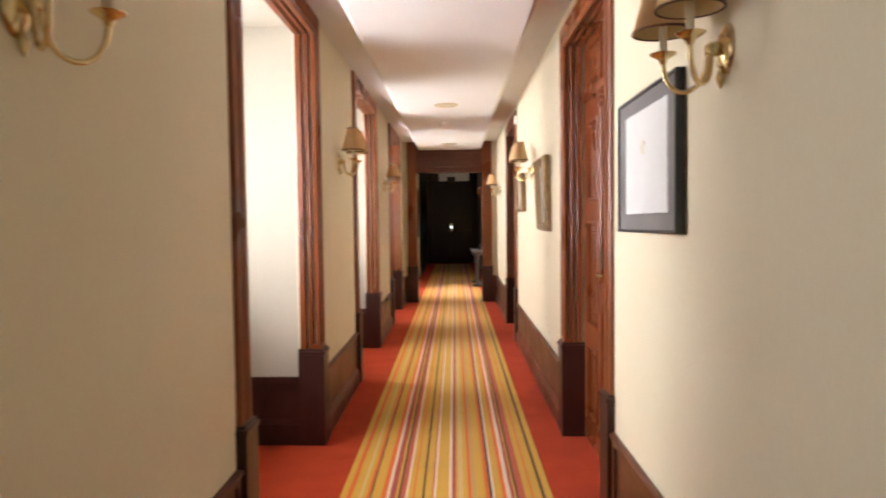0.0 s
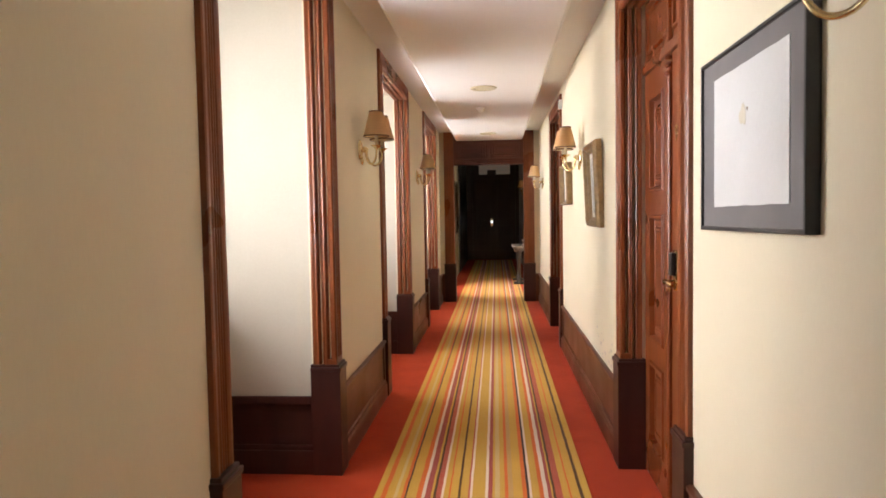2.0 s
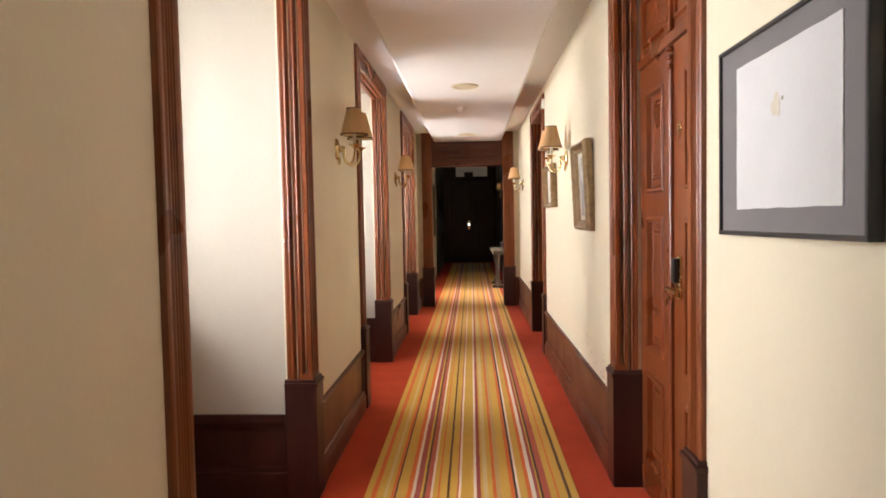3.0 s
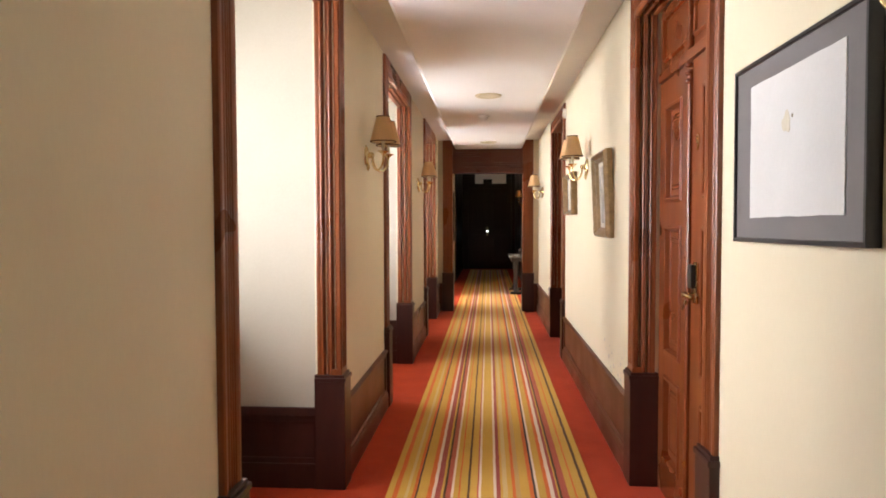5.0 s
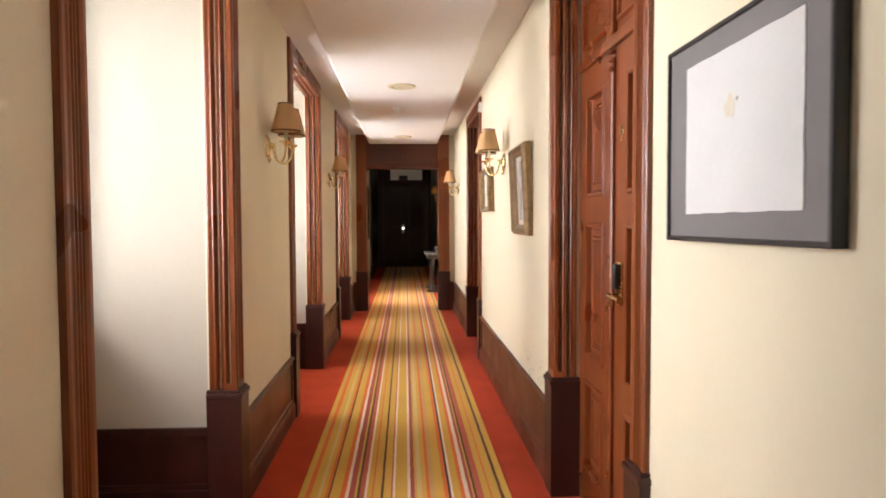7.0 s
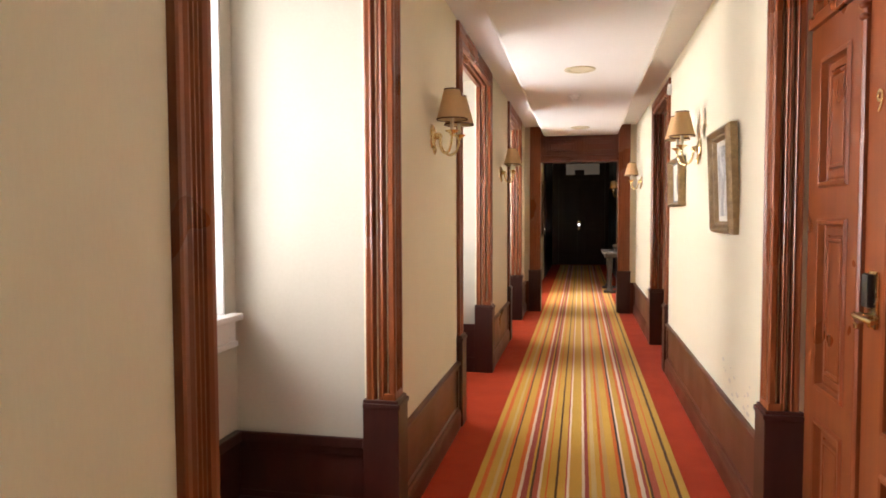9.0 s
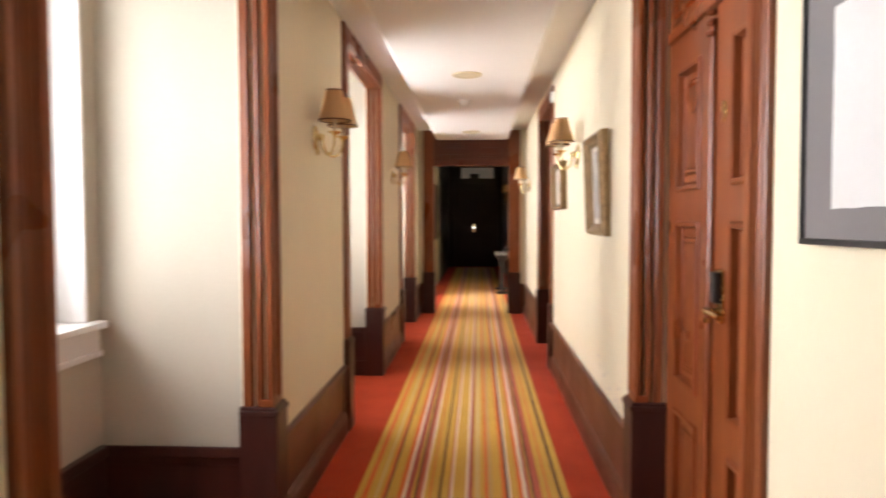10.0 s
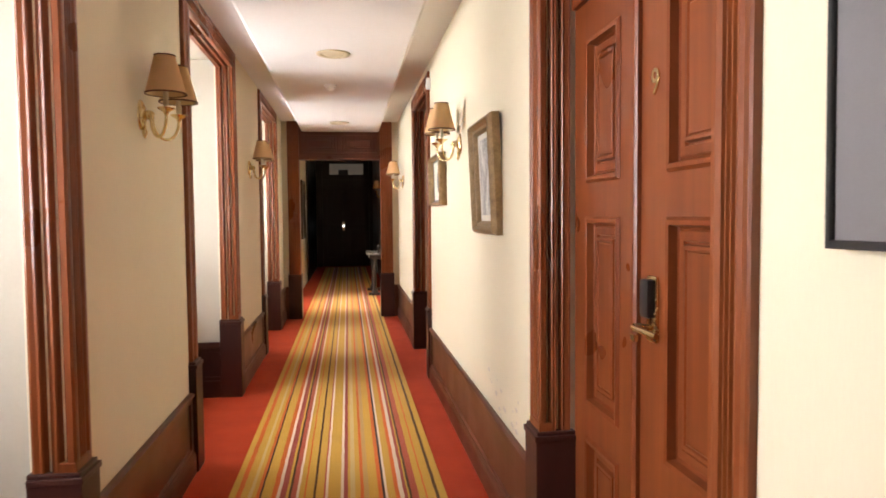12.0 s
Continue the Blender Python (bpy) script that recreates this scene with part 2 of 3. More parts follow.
_gb.inputs["Transmission Weight"].default_value, _gb.inputs["Roughness"].default_value, _gb.inputs["IOR"].default_value = 1.0, 0.0, 1.45
_gb.inputs["Base Color"].default_value = (0.97, 0.98, 0.98, 1)


# ---- mesh helpers ----
def thing(name, place=(0, 0, 0), label="", category="", group="", kind=""):
    ob = new(name)
    ob.empty_display_size = 0.05
    ob.location = place
    return tagged(ob, label, category, group, kind)


def part(name, bm, material, parent=None, label="", smooth=False):
    me = bpy.data.meshes.new(name)
    bmesh.ops.recalc_face_normals(bm, faces=bm.faces[:])
    if smooth:
        for f in bm.faces:
            f.smooth = True
    bm.to_mesh(me)
    bm.free()
    me.materials.append(material)
    ob = new(name, me)
    if smooth:
        me.set_sharp_from_angle(angle=radians(40))
    ob.parent = parent
    return tagged(ob, label)


def put_box(bm, x0, x1, y0, y1, z0, z1, bevel=0.0):
    made = bmesh.ops.create_cube(bm, size=1, matrix=Matrix.LocRotScale(((x0 + x1) / 2, (y0 + y1) / 2, (z0 + z1) / 2), None, (abs(x1 - x0), abs(y1 - y0), abs(z1 - z0))))
    if bevel:
        edges = list({e for v in made["verts"] for e in v.link_edges})
        bmesh.ops.bevel(bm, geom=edges, offset=bevel, segments=2, affect="EDGES", profile=0.6)


def boxes(*list_of, bevel=0.0):
    bm = bmesh.new()
    for b in list_of:
        put_box(bm, *b, bevel=bevel)
    return bm


def sweep_profile(profile, place_a, place_b):
    """A bar with a closed profile of (u, v): place_a and place_b give the two ends of each profile point."""
    bm = bmesh.new()
    a = [bm.verts.new(place_a(u, v)) for u, v in profile]
    b = [bm.verts.new(place_b(u, v)) for u, v in profile]
    n = len(profile)
    for i in range(n):
        bm.faces.new((a[i], a[(i + 1) % n], b[(i + 1) % n], b[i]))
    bm.faces.new(a)
    bm.faces.new(b[::-1])
    return bm


def lathe(points, segments=24, axis="z", centre=(0, 0, 0), closed=False):
    """Turned body from (radius, height) points."""
    bm = bmesh.new()
    rings = []
    for r, h in points:
        ring = []
        for i in range(segments):
            a = 2 * math.pi * i / segments
            p = (r * math.cos(a), r * math.sin(a), h)
            if axis == "x":
                p = (h, r * math.cos(a), r * math.sin(a))
            elif axis == "y":
                p = (r * math.cos(a), h, r * math.sin(a))
            ring.append(bm.verts.new(Vector(p) + Vector(centre)))
        rings.append(ring)
    for k in range(len(rings) - (0 if closed else 1)):
        p, q = rings[k], rings[(k + 1) % len(rings)]
        for i in range(segments):
            bm.faces.new((p[i], p[(i + 1) % segments], q[(i + 1) % segments], q[i]))
    if not closed:
        bm.faces.new(rings[0][::-1])
        bm.faces.new(rings[-1])
    return bm


def tube(path, radius, segments=10):
    bm = bmesh.new()
    path = [Vector(p) for p in path]
    rings = []
    for i, p in enumerate(path):
        d = (path[min(i + 1, len(path) - 1)] - path[max(i - 1, 0)]).normalized()
        q = d.to_track_quat("Z", "Y")
        rings.append([bm.verts.new(p + q @ Vector((radius * math.cos(2 * math.pi * k / segments), radius * math.sin(2 * math.pi * k / segments), 0))) for k in range(segments)])
    for p, q in zip(rings, rings[1:]):
        for k in range(segments):
            bm.faces.new((p[k], p[(k + 1) % segments], q[(k + 1) % segments], q[k]))
    bm.faces.new(rings[0][::-1])
    bm.faces.new(rings[-1])
    return bm


def wavy(bm, amount, scale, seed):
    for v in bm.verts:
        v.co += Vector((noise.noise(v.co * scale + Vector((seed, 0, 0))), noise.noise(v.co * scale + Vector((0, seed, 0))), noise.noise(v.co * scale + Vector((0, 0, seed))))) * amount


# ---- floor, ceiling, walls ----
floor = part("floor", boxes((-1.9, 1.6, Y_BACK - 0.2, Y_END + 0.4, -0.15, 0.0)), M_RED)
tagged(floor, "plain red wall-to-wall carpet of the corridor", "floor", kind="structure")
runner = part("carpet_runner", boxes((RUN_X0, RUN_X1, Y_BACK, Y_END - 0.3, 0.0, 0.006), bevel=0.002), M_RUN)
tagged(runner, "mustard, orange and maroon striped carpet runner on red carpet", "carpet", kind="structure")


def wall_blocks(x0, x1, gaps, head, z1, y0, y1):
    """Wall boxes between x0 and x1 with openings (from, to) up to head."""
    out, at = [], y0
    for a, b in gaps:
        out.append((x0, x1, at, a, 0, z1))
        out.append((x0, x1, a, b, head, z1))
        at = b
    out.append((x0, x1, at, y1, 0, z1))
    return out


wall_l = part("wall_west", boxes(*wall_blocks(-0.80, WALL_L, [(a - 0.02, b + 0.02) for a, b in WINDOWS], W_HEAD + 0.02, CEIL_SIDE, Y_BACK, Y_PORTAL)), M_WALL)
tagged(wall_l, "cream fabric-covered corridor wall between the window niches", "wall", kind="structure")
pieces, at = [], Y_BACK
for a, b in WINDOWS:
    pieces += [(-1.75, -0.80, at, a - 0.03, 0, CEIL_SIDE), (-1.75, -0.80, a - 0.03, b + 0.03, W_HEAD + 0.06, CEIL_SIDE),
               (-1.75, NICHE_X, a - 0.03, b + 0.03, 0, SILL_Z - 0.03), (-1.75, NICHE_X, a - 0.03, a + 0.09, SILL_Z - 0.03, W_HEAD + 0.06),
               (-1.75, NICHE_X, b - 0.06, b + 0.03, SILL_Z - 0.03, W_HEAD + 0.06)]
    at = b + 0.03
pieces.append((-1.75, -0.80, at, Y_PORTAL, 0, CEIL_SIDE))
outer = part("wall_outer", boxes(*pieces), M_NICHECREAM)
tagged(outer, "outer wall with deep window niches, cream darkened against the window light", "wall", kind="structure")
wall_r = part("wall_east", boxes(*wall_blocks(WALL_R, 1.0, [(a - 0.02, b + 0.02) for a, b in DOORS], D_HEAD + 0.02, CEIL_SIDE, Y_BACK, Y_PORTAL)), M_WALL)
tagged(wall_r, "cream fabric-covered corridor wall with two doors", "wall", kind="structure")
back = part("wall_south", boxes((-1.75, 1.0, Y_BACK - 0.15, Y_BACK, 0, CEIL_SIDE)), M_WALL)
tagged(back, "plain cream wall closing the corridor", "wall", kind="structure")
bm = boxes((-1.75, 1.0, Y_BACK - 0.15, Y_PORTAL_END, CEIL_SIDE, CEIL_SIDE + 0.12))
ceiling = part("ceiling", bm, M_CEIL)
tagged(ceiling, "white painted ceiling strips beside the dropped panel", "ceiling", kind="structure")
prof = [(PANEL_X0, CEIL_MID), (PANEL_X1, CEIL_MID), (PANEL_X1 + 0.02, CEIL_MID + 0.012), (PANEL_X1 + 0.045, CEIL_SIDE + 0.004), (PANEL_X0 - 0.045, CEIL_SIDE + 0.004), (PANEL_X0 - 0.02, CEIL_MID + 0.012)]
drop = part("ceiling_panel", sweep_profile(prof, lambda u, v: (u, Y_BACK, v), lambda u, v: (u, Y_PORTAL + 0.03, v)), M_CEIL)
tagged(drop, "white dropped ceiling panel running along the corridor", "ceiling", kind="structure")


# ---- skirting boards ----
def skirting(y0, y1, side):
    face, wall, s = (BASE_L, WALL_L, 1) if side < 0 else (BASE_R, WALL_R, -1)
    p = [(wall, 0), (face + s * 0.012, 0), (face + s * 0.012, 0.085), (face + s * 0.008, 0.105), (face, 0.118), (face, 0.135), (face - s * 0.010, 0.142),
         (face - s * 0.010, BASE_H - 0.055), (face, BASE_H - 0.048), (face, BASE_H - 0.028), (face + s * 0.010, BASE_H - 0.02), (face + s * 0.011, BASE_H - 0.006), (face, BASE_H), (wall, BASE_H)]
    ob = part("baseboard", sweep_profile(p, lambda u, v: (u, y0, v), lambda u, v: (u, y1, v)), M_BASE)
    tagged(ob, "tall moulded brown wooden skirting board", "baseboard", kind="structure")
    bm = boxes((min(face, face - s * 0.008), max(face, face - s * 0.008), y0, y0 + 0.05, 0.13, BASE_H - 0.045), (min(face, face - s * 0.008), max(face, face - s * 0.008), y1 - 0.05, y1, 0.13, BASE_H - 0.045), bevel=0.002)
    part("end_stile", bm, M_BASE, ob)


def gaps_between(openings, width, y0, y1):
    out, at = [], y0
    for a, b in openings:
        out.append((at, a - width))
        at = b + width
    out.append((at, y1))
    return out


for y0, y1 in gaps_between(WINDOWS, CASE_W + 0.012, Y_BACK, Y_PORTAL):
    skirting(y0, y1, -1)
for y0, y1 in gaps_between(DOORS, CASE_W + 0.012, Y_BACK, Y_PORTAL):
    skirting(y0, y1, 1)


# ---- fluted casings ----
def casing_profile(depth, w=CASE_W):
    """u: away from the opening, v: into the wall; the face is at v = 0."""
    face = [(w, 0.03), (w, 0.004), (w - 0.006, 0.0), (w - 0.020, 0.0), (w - 0.026, 0.008), (w - 0.034, 0.009), (w - 0.042, 0.003)]
    for k in range(3):
        c = w - 0.054 - k * 0.017
        face += [(c + 0.007, 0.003), (c + 0.004, 0.010), (c - 0.003, 0.010), (c - 0.006, 0.003)]
    face += [(0.022, 0.0), (0.008, 0.0), (0.0, 0.006)]
    inner = []
    n = max(2, int((depth - 0.05) / 0.034))
    step = (depth - 0.04) / n
    for k in range(n):
        c = 0.024 + k * step
        inner += [(0.0, c), (0.016, c + 0.003), (0.022, c + step * 0.3), (0.018, c + step * 0.42), (0.004, c + step * 0.55), (0.0, c + step * 0.66), (0.003, c + step * 0.85)]
    return face + inner + [(0.0, depth - 0.008), (0.004, depth), (0.05, depth), (0.05, 0.03)]


def casings(parent, y0, y1, head, side, depth):
    face = CASE_L if side < 0 else CASE_R
    prof = casing_profile(depth)
    X = lambda v: face + side * v
    part("near_jamb", sweep_profile(prof, lambda u, v: (X(v), y0 - u, PLINTH_H - 0.01), lambda u, v: (X(v), y0 - u, head + u)), M_WOOD, parent)
    part("far_jamb", sweep_profile(prof, lambda u, v: (X(v), y1 + u, PLINTH_H - 0.01), lambda u, v: (X(v), y1 + u, head + u)), M_WOOD, parent)
    part("head_casing", sweep_profile(prof, lambda u, v: (X(v), y0 - u, head + u), lambda u, v: (X(v), y1 + u, head + u)), M_WOODH, parent)
    pf = PLINTH_L if side < 0 else PLINTH_R
    e = pf + side * (depth + 0.03)
    for name, a, b in (("near_plinth", y0 - CASE_W - 0.012, y0 + 0.012), ("far_plinth", y1 - 0.012, y1 + CASE_W + 0.012)):
        bm = boxes((min(pf, e), max(pf, e), a, b, 0, PLINTH_H - 0.035), bevel=0.004)
        put_box(bm, min(pf - side * 0.006, e), max(pf - side * 0.006, e), a - 0.005, b + 0.005, PLINTH_H - 0.036, PLINTH_H - 0.014, bevel=0.005)
        put_box(bm, min(pf + side * 0.004, e), max(pf + side * 0.004, e), a + 0.004, b - 0.004, PLINTH_H - 0.015, PLINTH_H, bevel=0.004)
        part(name, bm, M_PLINTH, parent, "dark brown painted plinth block")
    # sunk stops at the foot of the flutes
    s = side
    bm = boxes((min(face - s * 0.001, face + s * 0.05), max(face - s * 0.001, face + s * 0.05), y1 - 0.001, y1 + CASE_W - 0.02, PLINTH_H - 0.004, PLINTH_H + 0.03), bevel=0.004)
    part("flute_stop", bm, M_WOOD, parent)


# ---- windows ----
def window(n, y0, y1, power):
    w = thing("window_%d" % n, (0, 0, 0), "deep window niche with fluted mahogany surround and white casement", "window", "corridor windows", "structure")
    casings(w, y0, y1, W_HEAD, -1, 0.128)
    # low panelled dado round the niche
    d0, h = -0.80, 0.425
    for name, bx in (("far_dado", (NICHE_X, d0, y1 + 0.008, y1 + 0.03)), ("near_dado", (NICHE_X, d0, y0 - 0.03, y0 - 0.008))):
        s = -1 if name == "far_dado" else 1
        face = bx[2] if s < 0 else bx[3]
        bm = boxes((bx[0], bx[1], bx[2], bx[3], 0, h - 0.02))
        put_box(bm, bx[0], bx[1], min(face, face + s * 0.018), max(face, face + s * 0.018), h - 0.045, h, bevel=0.006)
        put_box(bm, bx[0], bx[1], min(face, face + s * 0.014), max(face, face + s * 0.014), 0, 0.13, bevel=0.006)
        put_box(bm, bx[0], bx[1], min(face, face + s * 0.007), max(face, face + s * 0.007), 0.13, 0.16, bevel=0.003)
        put_box(bm, bx[0], bx[1], min(face, face + s * 0.007), max(face, face + s * 0.007), h - 0.08, h - 0.045, bevel=0.003)
        part(name, bm, M_PLINTH, w, "dark brown panelled dado")
    bm = boxes((NICHE_X, NICHE_X + 0.022, y0 - 0.008, y1 + 0.008, 0, h - 0.02))
    put_box(bm, NICHE_X, NICHE_X + 0.04, y0 - 0.008, y1 + 0.008, h - 0.045, h, bevel=0.006)
    put_box(bm, NICHE_X, NICHE_X + 0.036, y0 - 0.008, y1 + 0.008, 0, 0.13, bevel=0.006)
    part("back_dado", bm, M_PLINTH, w, "dark brown panelled dado")
    bm = boxes((NICHE_X - 0.30, NICHE_X + 0.05, y0 + 0.02, y1 + 0.005, SILL_Z - 0.03, SILL_Z), bevel=0.006)
    part("window_sill", bm, M_TRIMWHITE, w)
    bm = boxes((NICHE_X, NICHE_X + 0.022, y0 + 0.04, y1 - 0.015, SILL_Z - 0.12, SILL_Z - 0.03), (NICHE_X, NICHE_X + 0.032, y0 + 0.035, y1 - 0.01, SILL_Z - 0.145, SILL_Z - 0.12), bevel=0.005)
    part("sill_apron", bm, M_TRIMWHITE, w)
    a, b, z0, z1, x = y0 + 0.09, y1 - 0.06, SILL_Z, W_HEAD + 0.06, NICHE_X - 0.16
    bm = boxes((x - 0.06, x, a, a + 0.05, z0, z1), (x - 0.06, x, b - 0.05, b, z0, z1), (x - 0.06, x, a + 0.05, b - 0.05, z1 - 0.05, z1), (x - 0.06, x, a + 0.05, b - 0.05, z0, z0 + 0.04), bevel=0.004)
    part("window_frame", bm, M_TRIMWHITE, w)
    bm = boxes((x, NICHE_X - 0.002, b - 0.012, b, z0, z1), (x, NICHE_X - 0.002, a, a + 0.012, z0, z1), (x, NICHE_X - 0.002, a + 0.012, b - 0.012, z1 - 0.012, z1), bevel=0.003)
    part("jamb_lining", bm, M_TRIMWHITE, w)
    m = (a + b) / 2
    for p, q in ((a + 0.052, m - 0.002), (m + 0.002, b - 0.052)):
        zz0, zz1, xs = z0 + 0.042, z1 - 0.052, x - 0.01
        bm = boxes((xs - 0.04, xs, p, p + 0.055, zz0, zz1), (xs - 0.04, xs, q - 0.055, q, zz0, zz1), (xs - 0.04, xs, p + 0.055, q - 0.055, zz1 - 0.06, zz1), (xs - 0.04, xs, p + 0.055, q - 0.055, zz0, zz0 + 0.08),
                   (xs - 0.035, xs - 0.005, p + 0.055, q - 0.055, zz1 - 0.50, zz1 - 0.47), bevel=0.003)
        sash = part("sash", bm, M_TRIMWHITE, w)
        for u, v in ((zz0 + 0.08, zz1 - 0.50), (zz1 - 0.47, zz1 - 0.06)):
            g = part("pane", boxes((xs - 0.023, xs - 0.019, p + 0.05, q - 0.05, u - 0.005, v + 0.005)), M_GLASS, sash, "clear window glass")
            g.visible_shadow = False
    lamp = new("window_daylight", bpy.data.lights.new("window_daylight", "AREA"))
    lamp.data.shape, lamp.data.size, lamp.data.size_y = "RECTANGLE", z1 - z0 - 0.1, b - a - 0.1
    lamp.data.spread = radians(140)
    lamp.data.energy, lamp.data.color = power, WINDOW_TINT
    lamp.matrix_world = look((NICHE_X - 0.30, m, (z0 + z1) / 2), (0, m, (z0 + z1) / 2))


# Window 1 is the unseen added one; its weak lamp only lifts the near walls.
for i, (a, b) in enumerate(WINDOWS):
    window(i + 1, a, b, WINDOW_POWER * (0.18 if i == 0 else 1.0))
HALL_WINDOW = (13.78, 15.08)
window(5, *HALL_WINDOW, WINDOW_POWER * 2.1)
backdrop = part("backdrop", boxes((-9.1, -9.0, -12, 30, -4, 12)), M_OUT)
tagged(backdrop, "bright hazy daylight outside the windows", "backdrop", kind="structure")


# ---- doors ----
LEAF_X, LEAF_TOP = 0.966, 2.068


def panel_leaf(name, y0, y1, stile0, stile1, parent, rows):
    """A door leaf with raised and fielded panels between its stiles."""
    a, b = y0 + stile0, y1 - stile1
    bm = boxes((LEAF_X, LEAF_X + 0.045, y0, a, 0.008, LEAF_TOP), (LEAF_X, LEAF_X + 0.045, b, y1, 0.008, LEAF_TOP))
    z = 0.008
    for p, q in rows:
        put_box(bm, LEAF_X, LEAF_X + 0.045, a, b, z, p)
        z = q
    put_box(bm, LEAF_X, LEAF_X + 0.045, a, b, z, LEAF_TOP)
    leaf = part(name, bm, M_DOOR, parent)
    for p, q in rows:
        part("door_panel", fielded_panel(LEAF_X, a, b, p, q), M_DOOR, leaf)
    return leaf


def fielded_panel(x, a, b, p, q):
    """Bolection moulding, sunk bed and raised field, seen from -x."""
    bm = bmesh.new()
    rings = [(-0.012, -0.002), (-0.004, -0.012), (0.008, -0.010), (0.012, 0.012), (0.018, 0.020), (0.024, 0.012), (0.046, 0.012), (0.049, 0.020), (0.053, 0.020), (0.057, 0.004), (0.066, 0.004), (0.070, 0.010), (0.074, 0.006)]
    loops = []
    for inset, dx in rings:
        loops.append([bm.verts.new((x + dx, y, z)) for y, z in ((a + inset, p + inset), (b - inset, p + inset), (b - inset, q - inset), (a + inset, q - inset))])
    for m, n in zip(loops, loops[1:]):
        for k in range(4):
            bm.faces.new((m[k], m[(k + 1) % 4], n[(k + 1) % 4], n[k]))
    bm.faces.new(loops[-1])
    return bm


ROWS_Z = [(0.20, 0.606), (0.737, 1.347), (1.482, 1.931)]


def door(n, y0, y1, label):
    d = thing("door_%d" % n, (0, 0, 0), label, "door", "bedroom doors", "structure")
    casings(d, y0, y1, D_HEAD, 1, 0.115)
    mid = y0 + (y1 - y0) * 0.518
    near = panel_leaf("near_leaf", y0 + 0.004, mid - 0.002, 0.10, 0.174, d, ROWS_Z)
    far = panel_leaf("far_leaf", mid + 0.002, y1 - 0.004, 0.146, 0.137, d, ROWS_Z)
    bead = [(-0.02, 0.0), (-0.02, -0.012), (-0.012, -0.018), (-0.004, -0.020), (0.004, -0.014), (0.010, -0.012), (0.010, 0.0)]
    part("astragal", sweep_profile(bead, lambda u, v: (LEAF_X + v, mid + 0.014 + u, 0.02), lambda u, v: (LEAF_X + v, mid + 0.014 + u, LEAF_TOP - 0.04)), M_DOOR, far, "rounded cover strip")
    for z in (LEAF_TOP - 0.10, LEAF_TOP - 0.065, LEAF_TOP - 0.03):
        part("turned_ring", lathe([(0.010, 0), (0.017, 0.006), (0.017, 0.016), (0.010, 0.022)], 12, "z", (LEAF_X - 0.014, mid + 0.006, z)), M_DOOR, far, smooth=True)
    # rail and two-part panel above the leaves
    bm = boxes((LEAF_X - 0.014, LEAF_X + 0.045, y0 + 0.003, y1 - 0.003, LEAF_TOP + 0.004, LEAF_TOP + 0.05), bevel=0.006)
    put_box(bm, LEAF_X, LEAF_X + 0.045, y0 + 0.003, y1 - 0.003, LEAF_TOP + 0.05, D_HEAD + 0.01)
    part("transom", bm, M_DOOR, d)
    for a, b in ((y0 + 0.07, mid - 0.05), (mid + 0.05, y1 - 0.09)):
        part("transom_panel", fielded_panel(LEAF_X - 0.001, a, b, LEAF_TOP + 0.10, D_HEAD - 0.05), M_DOOR, d)
    part("transom_post", boxes((LEAF_X - 0.02, LEAF_X, mid - 0.02, mid + 0.02, LEAF_TOP + 0.05, D_HEAD), bevel=0.005), M_DOOR, d)
    # electronic lock, lever and number
    ly = mid - 0.094
    lock = part("lock_plate", boxes((LEAF_X - 0.014, LEAF_X, ly - 0.028, ly + 0.028, 1.03, 1.205), bevel=0.008), M_BRASS, near, "brass lock plate", True)
    part("card_reader", boxes((LEAF_X - 0.034, LEAF_X - 0.013, ly - 0.024, ly + 0.026, 1.095, 1.196), bevel=0.008), M_BLACK, lock, "black card reader", True)
    part("lever_spindle", lathe([(0.012, 0.0), (0.012, 0.02), (0.008, 0.024), (0.008, 0.05)], 14, "x", (LEAF_X - 0.06, ly, 1.070)), M_BRASS, lock, "brass lever", True)
    part("lever", tube([(LEAF_X - 0.056, ly + 0.012, 1.070), (LEAF_X - 0.060, ly - 0.02, 1.070), (LEAF_X - 0.058, ly - 0.07, 1.068), (LEAF_X - 0.050, ly - 0.110, 1.064)], 0.008), M_BRASS, lock, "brass lever", True)
    part("keyhole_cover", boxes((LEAF_X - 0.024, LEAF_X - 0.008, mid - 0.012, mid + 0.012, 1.015, 1.035), bevel=0.004), M_BRASS, near, "small brass catch")
    part("bolt", boxes((LEAF_X - 0.026, LEAF_X - 0.012, mid - 0.008, mid + 0.008, 0.30, 0.33), bevel=0.003), M_BRASS, far, "small brass bolt")
    return d, near, mid


door_1, leaf_1, mid_1 = door(1, *DOORS[0], "closed double mahogany panelled door with brass number 9")
font = bpy.data.curves.new("numeral", "FONT")
font.body, font.size, font.extrude, font.bevel_depth, font.align_x, font.align_y = "9", 0.095, 0.002, 0.0008, "CENTER", "CENTER"
numeral = new("numeral_curve", font)
bpy.context.view_layer.update()
nm = bpy.data.meshes.new_from_object(numeral.evaluated_get(bpy.context.evaluated_depsgraph_get()))
bpy.data.objects.remove(numeral)
nm.transform(pose(LEAF_X - 0.003, mid_1 - 0.094, 1.705, 90, 0, -90))
nm.materials.clear()
nm.materials.append(M_BRASS)
num = new("door_number", nm)
num.parent = leaf_1
tagged(num, "brass numeral 9")
door(2, *DOORS[1], "closed double mahogany panelled door in deep frame")

